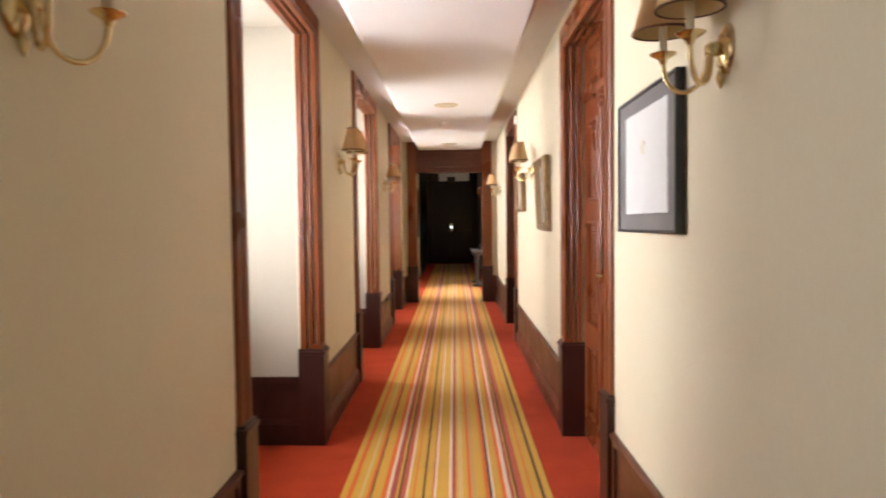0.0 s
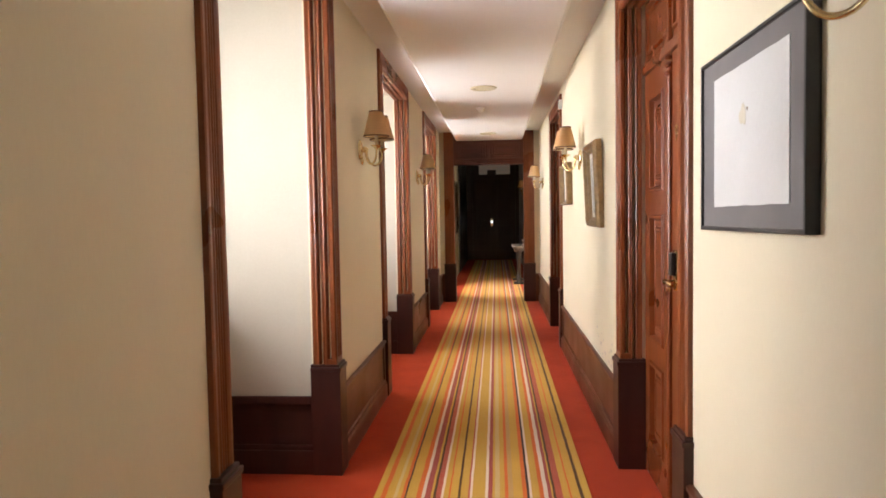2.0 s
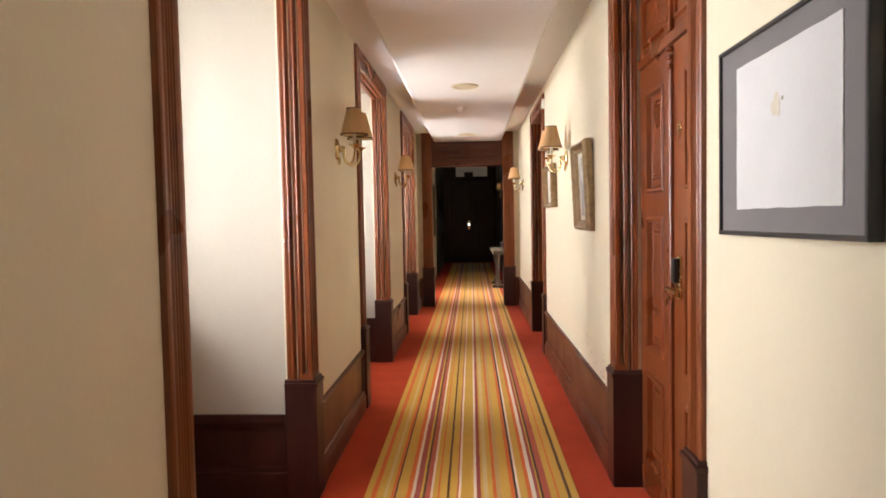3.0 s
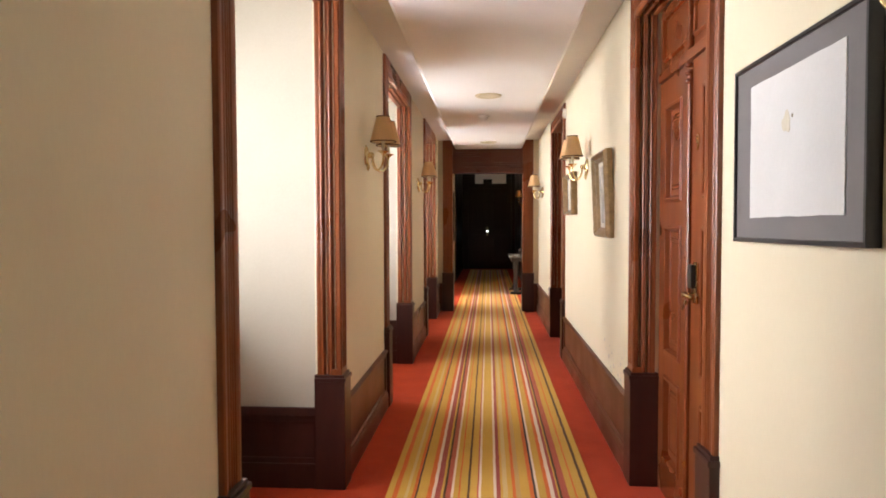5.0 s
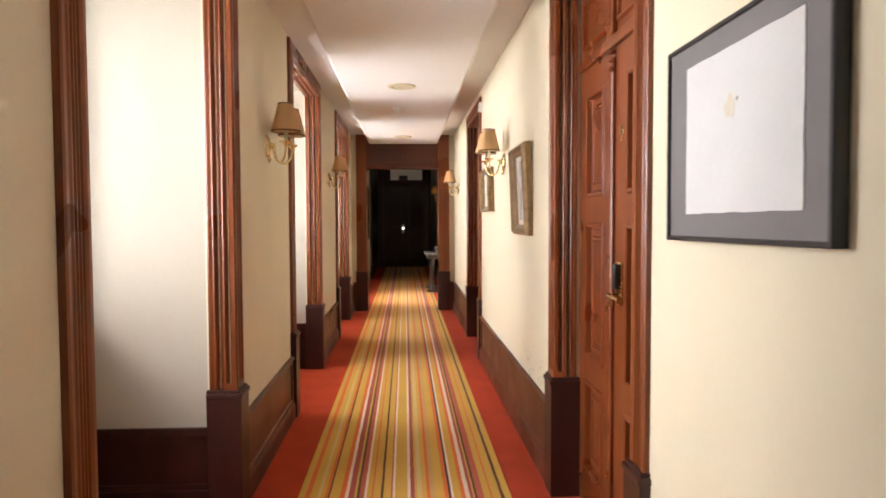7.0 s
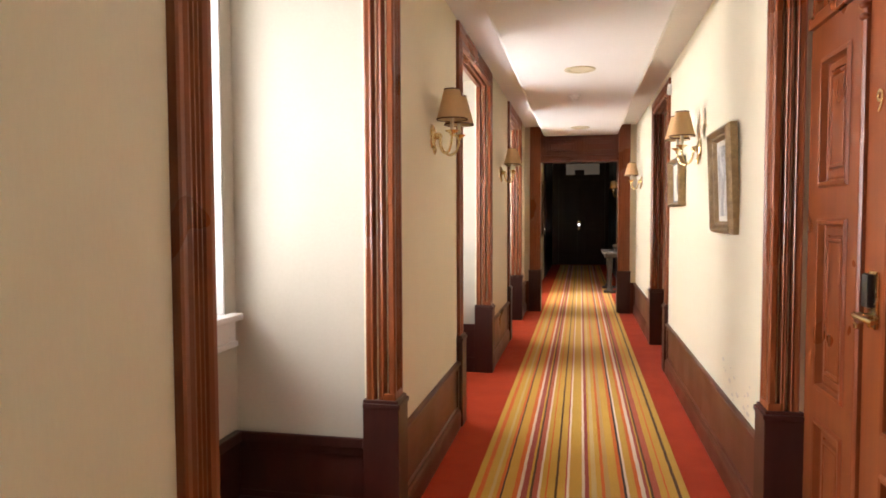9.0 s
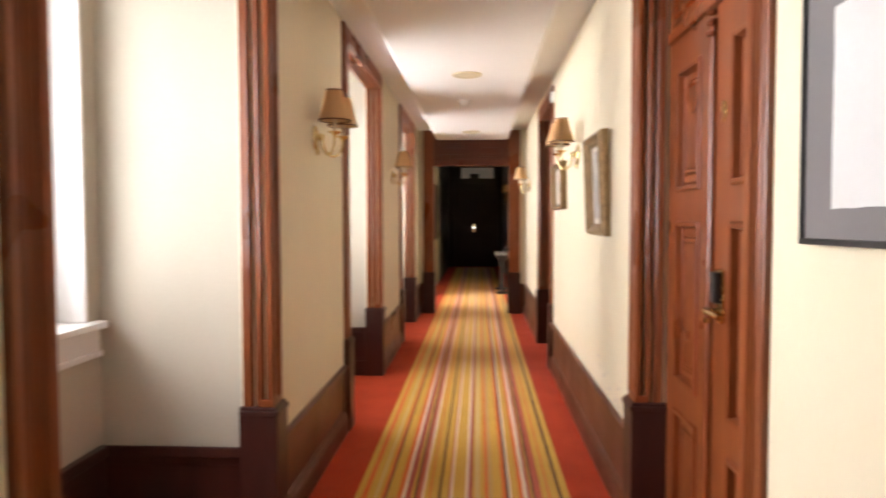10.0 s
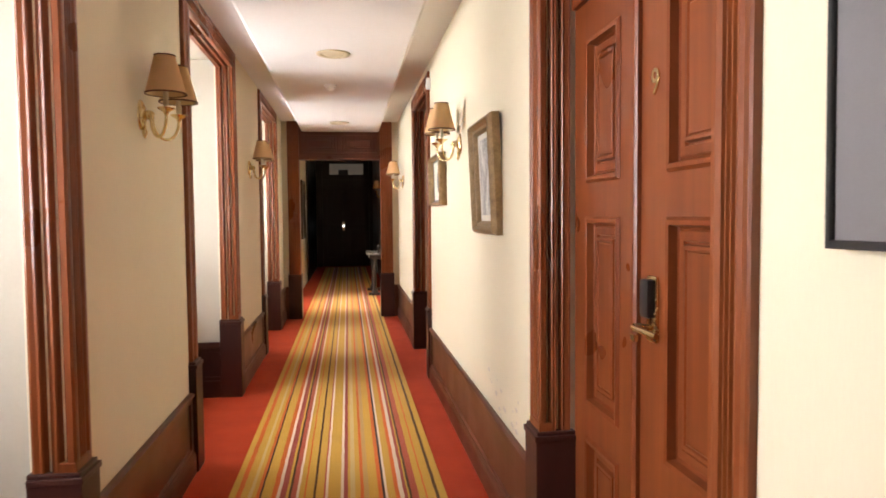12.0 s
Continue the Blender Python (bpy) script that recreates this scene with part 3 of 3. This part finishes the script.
# ---- portal across the corridor ----
portal = thing("portal", (0, 0, 0), "dark mahogany portal with panelled header and fluted pilasters", "doorway", kind="structure")
PX0, PX1 = -0.460, 0.616
HEAD_Z = 2.125
part("side_wall", boxes((WALL_L - 0.1, -0.57, Y_PORTAL + 0.05, Y_PORTAL_END - 0.03, 0, CEIL_SIDE)), M_WALL, portal, "cream wall beside the portal")
part("side_wall", boxes((0.75, WALL_R + 0.1, Y_PORTAL + 0.05, Y_PORTAL_END - 0.03, 0, CEIL_SIDE)), M_WALL, portal, "cream wall beside the portal")
for inner, outer_x in ((PX0, -0.610), (PX1, 0.775)):
    s = 1 if outer_x > inner else -1
    pts = [(0.0, Y_PORTAL_END), (0.0, Y_PORTAL + 0.006), (0.006, Y_PORTAL)]
    for k in range(5):
        c = 0.022 + k * 0.026
        pts += [(c, Y_PORTAL), (c + 0.004, Y_PORTAL + 0.008), (c + 0.014, Y_PORTAL + 0.008), (c + 0.018, Y_PORTAL)]
    pts += [(abs(outer_x - inner) - 0.004, Y_PORTAL), (abs(outer_x - inner), Y_PORTAL + 0.004), (abs(outer_x - inner), Y_PORTAL_END)]
    part("pilaster", sweep_profile(pts, lambda u, v: (inner + s * u, v, PLINTH_H), lambda u, v: (inner + s * u, v, CEIL_SIDE)), M_WOOD, portal)
    bm = boxes((min(inner - s * 0.012, outer_x + s * 0.012), max(inner - s * 0.012, outer_x + s * 0.012), Y_PORTAL - 0.018, Y_PORTAL_END + 0.012, 0, PLINTH_H - 0.02), bevel=0.004)
    put_box(bm, min(inner - s * 0.016, outer_x + s * 0.016), max(inner - s * 0.016, outer_x + s * 0.016), Y_PORTAL - 0.022, Y_PORTAL_END + 0.016, PLINTH_H - 0.021, PLINTH_H, bevel=0.005)
    part("plinth", bm, M_PLINTH, portal, "dark brown painted plinth block")
    part("side_skirting", boxes((min(outer_x, WALL_L if s < 0 else WALL_R), max(outer_x, WALL_L if s < 0 else WALL_R), Y_PORTAL + 0.02, Y_PORTAL + 0.05, 0, BASE_H), bevel=0.004), M_BASE, portal)
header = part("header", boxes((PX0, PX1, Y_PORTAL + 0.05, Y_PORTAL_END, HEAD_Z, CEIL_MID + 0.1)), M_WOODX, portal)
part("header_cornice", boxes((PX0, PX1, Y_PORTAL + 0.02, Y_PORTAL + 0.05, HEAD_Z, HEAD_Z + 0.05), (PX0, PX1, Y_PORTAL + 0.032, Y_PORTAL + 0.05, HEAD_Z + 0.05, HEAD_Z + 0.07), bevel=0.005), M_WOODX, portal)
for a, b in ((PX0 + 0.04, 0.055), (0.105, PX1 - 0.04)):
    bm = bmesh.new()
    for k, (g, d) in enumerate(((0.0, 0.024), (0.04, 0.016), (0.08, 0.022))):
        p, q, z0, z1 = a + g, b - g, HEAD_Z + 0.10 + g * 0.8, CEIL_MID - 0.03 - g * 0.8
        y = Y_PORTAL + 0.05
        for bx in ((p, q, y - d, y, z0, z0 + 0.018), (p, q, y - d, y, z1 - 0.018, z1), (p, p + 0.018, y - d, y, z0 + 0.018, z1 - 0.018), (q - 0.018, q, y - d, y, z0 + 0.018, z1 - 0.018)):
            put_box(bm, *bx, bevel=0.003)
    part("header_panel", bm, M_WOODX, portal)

# ---- unlit hall beyond the portal ----
HALL_Z = 3.05
a, b = HALL_WINDOW
hall_w = part("wall_hall_west", boxes(*wall_blocks(-0.80, WALL_L, [(a - 0.02, b + 0.02)], W_HEAD + 0.02, HALL_Z, Y_PORTAL_END, 18.2)), M_WALL)
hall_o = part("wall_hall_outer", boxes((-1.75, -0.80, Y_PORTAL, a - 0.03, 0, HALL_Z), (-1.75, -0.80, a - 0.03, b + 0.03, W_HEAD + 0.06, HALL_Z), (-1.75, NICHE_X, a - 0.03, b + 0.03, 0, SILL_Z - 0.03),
                                       (-1.75, NICHE_X, a - 0.03, a + 0.09, SILL_Z - 0.03, W_HEAD + 0.06), (-1.75, NICHE_X, b - 0.06, b + 0.03, SILL_Z - 0.03, W_HEAD + 0.06), (-1.75, -0.80, b + 0.03, 18.2, 0, HALL_Z)), M_NICHECREAM)
tagged(hall_o, "outer wall of the hall, cream darkened against the window light", "wall", kind="structure")
tagged(hall_w, "cream wall of the unlit hall", "wall", kind="structure")
# Past 18.2 the walls are coloured near-black so the hall's end stays dark.
hall_w2 = part("wall_hall_panelled", boxes((-0.95, WALL_L + 0.02, 18.2, Y_END, 0, HALL_Z)), M_HALLGLOOM)
tagged(hall_w2, "hall wall coloured nearly black for the darkness of its unlit end", "wall", kind="structure")
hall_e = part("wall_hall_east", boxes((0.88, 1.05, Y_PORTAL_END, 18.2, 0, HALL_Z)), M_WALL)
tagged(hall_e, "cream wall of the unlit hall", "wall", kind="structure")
hall_e2 = part("wall_hall_panelled", boxes((0.86, 1.05, 18.2, Y_END, 0, HALL_Z)), M_HALLGLOOM)
tagged(hall_e2, "hall wall coloured nearly black for the darkness of its unlit end", "wall", kind="structure")
hall_s = part("wall_hall_south", boxes((-0.85, 1.05, Y_PORTAL_END - 0.03, Y_PORTAL_END, CEIL_SIDE, HALL_Z + 0.12)), M_WALL)
tagged(hall_s, "cream wall above the portal", "wall", kind="structure")
hall_c = part("ceiling_hall", boxes((-1.75, 1.05, Y_PORTAL_END, Y_END + 0.2, HALL_Z, HALL_Z + 0.12)), M_CEIL)
tagged(hall_c, "white ceiling of the unlit hall", "ceiling", kind="structure")
hall_n = part("wall_hall_north", boxes((-0.85, -0.50, Y_END, Y_END + 0.2, 0, HALL_Z), (0.76, 1.05, Y_END, Y_END + 0.2, 0, HALL_Z), (-0.50, 0.76, Y_END, Y_END + 0.2, 2.90, HALL_Z)), M_HALLGLOOM)
tagged(hall_n, "end wall coloured nearly black for the darkness of the unlit hall", "wall", kind="structure")
end_door = thing("door_3", (0, 0, 0), "dark closed double door with dim glowing transom window", "door", kind="structure")
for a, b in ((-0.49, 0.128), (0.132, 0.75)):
    leaf = part("door_leaf", boxes((a, b, Y_END + 0.03, Y_END + 0.09, 0.01, 2.36)), M_HALLGLOOM, end_door)
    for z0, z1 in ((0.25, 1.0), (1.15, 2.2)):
        part("door_panel", boxes((a + 0.1, b - 0.1, Y_END + 0.018, Y_END + 0.035, z0, z1), bevel=0.01), M_HALLGLOOM, leaf)
part("back_board", boxes((-0.50, 0.76, Y_END + 0.13, Y_END + 0.15, 0, 2.95)), M_HALLGLOOM, end_door)
part("transom_rail", boxes((-0.50, 0.76, Y_END + 0.01, Y_END + 0.1, 2.36, 2.50), bevel=0.006), M_HALLGLOOM, end_door)
part("transom_bar", boxes((-0.06, 0.20, Y_END + 0.02, Y_END + 0.1, 2.50, 2.63), bevel=0.01), M_HALLGLOOM, end_door)
part("transom_light", boxes((-0.30, 0.61, Y_END + 0.115, Y_END + 0.125, 2.45, 2.80)), M_TRANSOM, end_door, "dim beige glowing transom pane")
part("door_knob", lathe([(0.012, 0.0), (0.012, 0.03), (0.028, 0.045), (0.032, 0.06), (0.024, 0.075), (0.006, 0.08)], 16, "y", (0.06, Y_END - 0.05, 1.10)), M_BRASS, end_door, "polished brass knob", True)
# The knob's glint is a small glowing disc set before it.
part("knob_glint", lathe([(0.03, 0.0), (0.028, -0.004), (0.001, -0.006)], 14, "y", (0.06, Y_END - 0.052, 1.11)), M_GLINT, end_door, "glowing disc for the white glint at the knob")
part("knob_plate", boxes((0.03, 0.09, Y_END + 0.022, Y_END + 0.03, 0.98, 1.22), bevel=0.003), M_BRASS, end_door, "brass plate")

switch = thing("light_switch", (WALL_L, 15.75, 1.78), "small white plastic thermostat on the cream hall wall", "switch")
part("cover", boxes((0, 0.025, -0.07, 0.07, -0.09, 0.09), bevel=0.006), M_PLASTIC, switch)
part("button", boxes((0.025, 0.032, -0.02, 0.02, -0.03, 0.03), bevel=0.003), M_PLASTIC, switch)


# ---- wall sconces ----
def sconce():
    """Built for a wall at x = 0 that faces +x; z = 0 is the middle of the back plate."""
    s = thing("wall_sconce", (0, 0, 0), "two-armed brass wall sconce with tan fabric shades", "wall lamp", "corridor sconces")
    bm = lathe([(0.001, 0.022), (0.022, 0.022), (0.030, 0.018), (0.040, 0.014), (0.046, 0.008), (0.048, 0.0)][::-1], 28, "x")
    for v in bm.verts:
        v.co.z *= 1.35
    part("back_plate", bm, M_BRASS, s, smooth=True)
    part("boss", lathe([(0.014, 0.018), (0.02, 0.03), (0.018, 0.045), (0.010, 0.055), (0.002, 0.058)], 16, "x"), M_BRASS, s, smooth=True)
    part("pendant", lathe([(0.002, -0.10), (0.010, -0.085), (0.013, -0.07), (0.006, -0.055), (0.009, -0.045)], 14, "z", (0.016, 0, 0)), M_BRASS, s, smooth=True)
    for side in (-1, 1):
        p = []
        for k in range(19):
            a = k / 18
            # out from the boss, down in a loop and up to the cup
            x = 0.045 + 0.085 * (1 - math.cos(math.pi * a)) / 2
            y = side * (0.012 + 0.092 * (1 - math.cos(math.pi * a)) / 2)
            z = 0.0 - 0.10 * math.sin(math.pi * min(a * 1.0, 1)) ** 0.8 + 0.005 * a
            p.append((x, y, z))
        arm = part("arm", tube(p, 0.0065), M_BRASS, s, smooth=True)
        cx, cy = p[-1][0], p[-1][1]
        part("drip_pan", lathe([(0.004, -0.022), (0.010, -0.016), (0.012, -0.008), (0.020, -0.002), (0.034, 0.006), (0.036, 0.010), (0.018, 0.009), (0.010, 0.012)], 20, "z", (cx, cy, 0.005)), M_BRASS, arm, smooth=True)
        part("candle_tube", lathe([(0.010, 0.0), (0.0105, 0.002), (0.0105, 0.075), (0.007, 0.08)], 14, "z", (cx, cy, 0.014)), M_CANDLE, arm, "ivory candle tube", True)
        part("shade_carrier", boxes((cx - 0.036, cx + 0.036, cy - 0.0015, cy + 0.0015, 0.180, 0.183), (cx - 0.0015, cx + 0.0015, cy - 0.036, cy + 0.036, 0.1832, 0.1862)), M_BRASS, arm)
        part("bulb", lathe([(0.007, 0.07), (0.010, 0.085), (0.012, 0.10), (0.007, 0.118), (0.001, 0.125)], 12, "z", (cx, cy, 0.023)), M_PLASTIC, arm, "unlit candle bulb", True)
        zb, zt, rb, rt = 0.070, 0.222, 0.080, 0.041
        shade = part("shade", lathe([(rb, zb), (rt, zt), (rt - 0.002, zt), (rb - 0.002, zb)], 32, "z", (cx, cy, 0), True), M_SHADE, s, "tan fabric lampshade", True)
        part("shade_lining", lathe([(rb - 0.003, zb + 0.001), (rt - 0.003, zt - 0.001), (rt - 0.004, zt - 0.001), (rb - 0.004, zb + 0.001)], 32, "z", (cx, cy, 0), True), M_SHADEIN, shade, "gold lining", True)
        for r, z in ((rb, zb), (rt, zt)):
            part("shade_trim", lathe([(r - 0.004, z - 0.002), (r + 0.0015, z - 0.002), (r + 0.001, z + 0.004), (r - 0.004, z + 0.004)], 32, "z", (cx, cy, 0), True), M_SHADETRIM, shade, "dark brown trim", True)
    return s


LAMP_Z = 1.80
first = sconce()
first.matrix_basis = pose(WALL_L, 6.70, LAMP_Z)
for y in (3.09, 9.83):
    copy_thing(first, pose(WALL_L, y, LAMP_Z))
for y in (3.53, 7.76, 11.98):
    copy_thing(first, pose(WALL_R, y, LAMP_Z, 0, 0, 180))
copy_thing(first, pose(0.88, 17.2, 1.84, 0, 0, 180))


# ---- pictures ----
def frame_bars(w, h, bar, depth, profile_steps):
    """A mitred picture frame: local y across, z up, facing -x, back at x = 0."""
    bm = bmesh.new()
    loops = []
    for inset, x in profile_steps:
        loops.append([bm.verts.new((-x, y, z)) for y, z in ((-w / 2 + inset, -h / 2 + inset), (w / 2 - inset, -h / 2 + inset), (w / 2 - inset, h / 2 - inset), (-w / 2 + inset, h / 2 - inset))])
    n = len(loops)
    for k in range(n):
        p, q = loops[k], loops[(k + 1) % n]
        for i in range(4):
            bm.faces.new((p[i], p[(i + 1) % 4], q[(i + 1) % 4], q[i]))
    return bm


def black_picture():
    w, h = 0.716, 0.500
    p = thing("picture", (WALL_R - 0.002, 4.188, 1.570), "black box-framed drawing on torn white paper, grey mount", "picture")
    p.rotation_euler = (radians(-0.5), 0, 0)
    part("frame", frame_bars(w, h, 0.012, 0.045, [(0, 0), (0, 0.029), (0.002, 0.031), (0.010, 0.031), (0.012, 0.029), (0.012, 0.0)]), M_BLACK, p)
    part("mount", boxes((-0.024, -0.004, -w / 2 + 0.012, w / 2 - 0.012, -h / 2 + 0.012, h / 2 - 0.012)), M_MAT, p, "plain grey mount")
    bm = bmesh.new()
    rim = []
    a, b, c, d = -w / 2 + 0.090, w / 2 - 0.118, -h / 2 + 0.068, h / 2 - 0.066
    rng = random.Random(4)
    for (y0, z0), (y1, z1) in (((a, c), (b, c)), ((b, c), (b, d)), ((b, d), (a, d)), ((a, d), (a, c))):
        for k in range(14):
            f = k / 14
            rim.append((y0 + (y1 - y0) * f + rng.uniform(-0.0012, 0.0012), z0 + (z1 - z0) * f + rng.uniform(-0.0012, 0.0012)))
    lo = [bm.verts.new((-0.024, y, z)) for y, z in rim]
    hi = [bm.verts.new((-0.0265, y, z)) for y, z in rim]
    bm.faces.new(hi)
    for k in range(len(rim)):
        bm.faces.new((lo[k], lo[(k + 1) % len(rim)], hi[(k + 1) % len(rim)], hi[k]))
    sheet = part("paper_sheet", bm, M_PAPER, p, "torn-edged white sheet")
    for nm_, r, y, z, m, sy in (("ochre_spot", 0.026, 0.012, 0.052, M_STAIN, 0.9), ("ink_mark", 0.005, -0.022, 0.064, M_STAIND, 0.7)):
        bm = lathe([(r, 0), (r * 0.97, -0.001)], 18, "x", (-0.0265, 0, 0))
        for v in bm.verts:
            a = math.atan2(v.co.z, v.co.y)
            g = 1 + 0.18 * math.sin(3 * a + r * 90) + 0.1 * math.sin(5 * a)
            v.co.y, v.co.z = v.co.y * g * sy + y, v.co.z * g + z
            v.co.x -= 0.0006 if m is M_STAIND else 0
        part(nm_, bm, m, sheet)


black_picture()


def gilt_picture(y, z, w, h, lean, label, passe, bar, vignette):
    p = thing("picture", (WALL_R - 0.004, y, z), label, "picture", "gilt framed pictures")
    p.rotation_euler = (0, radians(-lean), 0)
    fr = frame_bars(w, h, bar, 0.04, [(0, 0), (0, 0.034), (bar * 0.12, 0.048), (bar * 0.3, 0.056), (bar * 0.45, 0.048), (bar * 0.6, 0.034), (bar * 0.78, 0.032), (bar * 0.88, 0.022), (bar, 0.014), (bar, 0.0)])
    bmesh.ops.subdivide_edges(fr, edges=[e for e in fr.edges if e.calc_length() > 0.15], cuts=24)
    wavy(fr, 0.0018, 70, 3.0)
    part("frame", fr, M_GOLD, p, "carved gilt wooden frame")
    iw, ih = w - 2 * bar + 0.004, h - 2 * bar + 0.004
    part("passepartout", boxes((-0.012, -0.003, -iw / 2, iw / 2, -ih / 2, ih / 2)), M_PASSE, p, "cream mount")
    pr = part("print", boxes((-0.0135, -0.012, -iw / 2 + passe, iw / 2 - passe, -ih / 2 + passe, ih / 2 - passe)), M_PASSE if vignette else M_ENGRAVE, p, "faded grey engraving")
    if vignette:
        part("inner_slip", frame_bars(iw, ih, 0.012, 0.004, [(0, 0.012), (0, 0.016), (0.012, 0.016), (0.012, 0.012)]), M_INK, p, "dark inner slip")
        bm = lathe([(0.085, 0), (0.08, -0.001)], 26, "x", (-0.0136, 0, 0))
        wavy(bm, 0.02, 30, 1.0)
        for v in bm.verts:
            v.co.x = -0.0136 if v.co.x > -0.0136 else -0.0146
        part("printed_vignette", bm, M_INK, pr)


gilt_picture(6.895, 1.552, 0.51, 0.55, 2.5, "gilt carved frame with faded grey engraving", 0.03, 0.062, False)
gilt_picture(8.64, 1.625, 0.60, 0.37, 1.5, "narrow gilt frame with small grey print on cream", 0.05, 0.034, True)

hall_picture = thing("picture", (WALL_L + 0.002, 16.8, 1.5), "tall dark wooden frame with dim print on the hall wall", "picture")
fr = frame_bars(0.8, 1.1, 0.06, 0.04, [(0, 0), (0, 0.03), (0.02, 0.038), (0.05, 0.02), (0.06, 0.012), (0.06, 0.0)])
for v in fr.verts:
    v.co.x *= -1
part("frame", fr, M_HALLGLOOM, hall_picture)
part("print", boxes((0.003, 0.010, -0.342, 0.342, -0.492, 0.492)), M_INK, hall_picture)

# ---- ceiling fittings ----
for y in (8.50, 12.0):
    g = thing("ceiling_speaker", (0.09, y, CEIL_MID), "round ivory flush ceiling speaker with perforated centre", "speaker", "ceiling speakers")
    part("rim", lathe([(0.075, 0.0), (0.118, 0.0), (0.116, -0.008), (0.105, -0.012), (0.085, -0.010), (0.078, -0.004)], 40, "z", (0, 0, 0), True), M_RING, g, smooth=True)
    part("grille", lathe([(0.078, 0.0), (0.076, -0.006), (0.04, -0.010), (0.001, -0.011)], 32), M_RING, g, smooth=True)
det = thing("smoke_detector", (0.043, 9.66, CEIL_MID), "small white plastic smoke detector on the ceiling", "smoke detector")
part("base", lathe([(0.056, 0.0), (0.056, -0.012), (0.050, -0.016)], 28), M_PLASTIC, det, smooth=True)
part("sensor_head", lathe([(0.040, -0.016), (0.042, -0.026), (0.036, -0.034), (0.030, -0.036), (0.030, -0.044), (0.022, -0.050), (0.001, -0.051)], 28), M_PLASTIC, det, smooth=True)

sensor = thing("alarm_sensor", (WALL_R, 9.215, 2.44), "small white plastic sensor box beside the door casing", "sensor")
part("housing", boxes((-0.035, 0.0, -0.022, 0.022, -0.045, 0.045), bevel=0.006), M_PLASTIC, sensor)
part("lens", boxes((-0.039, -0.034, -0.014, 0.014, -0.030, 0.005), bevel=0.003), M_PLASTIC, sensor)

# ---- console table in the hall ----
table = thing("console_table", (0.70, 15.75, 0.0), "dark console table with grey stone top against the wall", "table")
part("tabletop", boxes((-0.21, 0.175, -0.50, 0.50, 0.70, 0.735), bevel=0.008), M_STONE, table, "grey stone top")
part("apron", boxes((-0.17, 0.165, -0.45, 0.45, 0.63, 0.70), bevel=0.004), M_IRON, table)
for y in (-0.38, 0.38):
    leg = part("leg", lathe([(0.06, 0.05), (0.05, 0.08), (0.032, 0.14), (0.030, 0.35), (0.045, 0.48), (0.035, 0.55), (0.055, 0.63)], 16, "z", (-0.08, y, 0)), M_IRON, table, smooth=True)
    part("foot", boxes((-0.19, 0.10, y - 0.05, y + 0.05, 0.0, 0.05), bevel=0.012), M_IRON, leg)
orn = thing("ornament", (0.70, 15.45, 0.735), "small dark metal ornament on the console table", "ornament")
part("base", lathe([(0.045, 0), (0.045, 0.012), (0.02, 0.02), (0.014, 0.06)], 16), M_IRON, orn, smooth=True)
part("globe", lathe([(0.012, 0.055), (0.035, 0.07), (0.045, 0.10), (0.035, 0.12), (0.010, 0.13), (0.004, 0.14)], 18), M_IRON, orn, smooth=True)


# ---- peeled paint above the skirting ----
rng = random.Random(11)
for k in range(16):
    bm = bmesh.new()
    cy, cz, size = 6.35 + rng.random() * 0.6, BASE_H + 0.015 + rng.random() ** 2 * 0.16, 0.006 + rng.random() * 0.016
    ring = []
    for i in range(9):
        a, g = 2 * math.pi * i / 9, size * rng.uniform(0.5, 1.1)
        ring.append((cy + g * math.cos(a) * 1.5, cz + g * math.sin(a) * 0.7))
    lo = [bm.verts.new((WALL_R, y, z)) for y, z in ring]
    hi = [bm.verts.new((WALL_R - 0.0018, y, z)) for y, z in ring]
    bm.faces.new(hi)
    for i in range(9):
        bm.faces.new((lo[i], lo[(i + 1) % 9], hi[(i + 1) % 9], hi[i]))
    part("paint_flake", bm, M_FLAKE, wall_r, "lifted flake of cream paint")
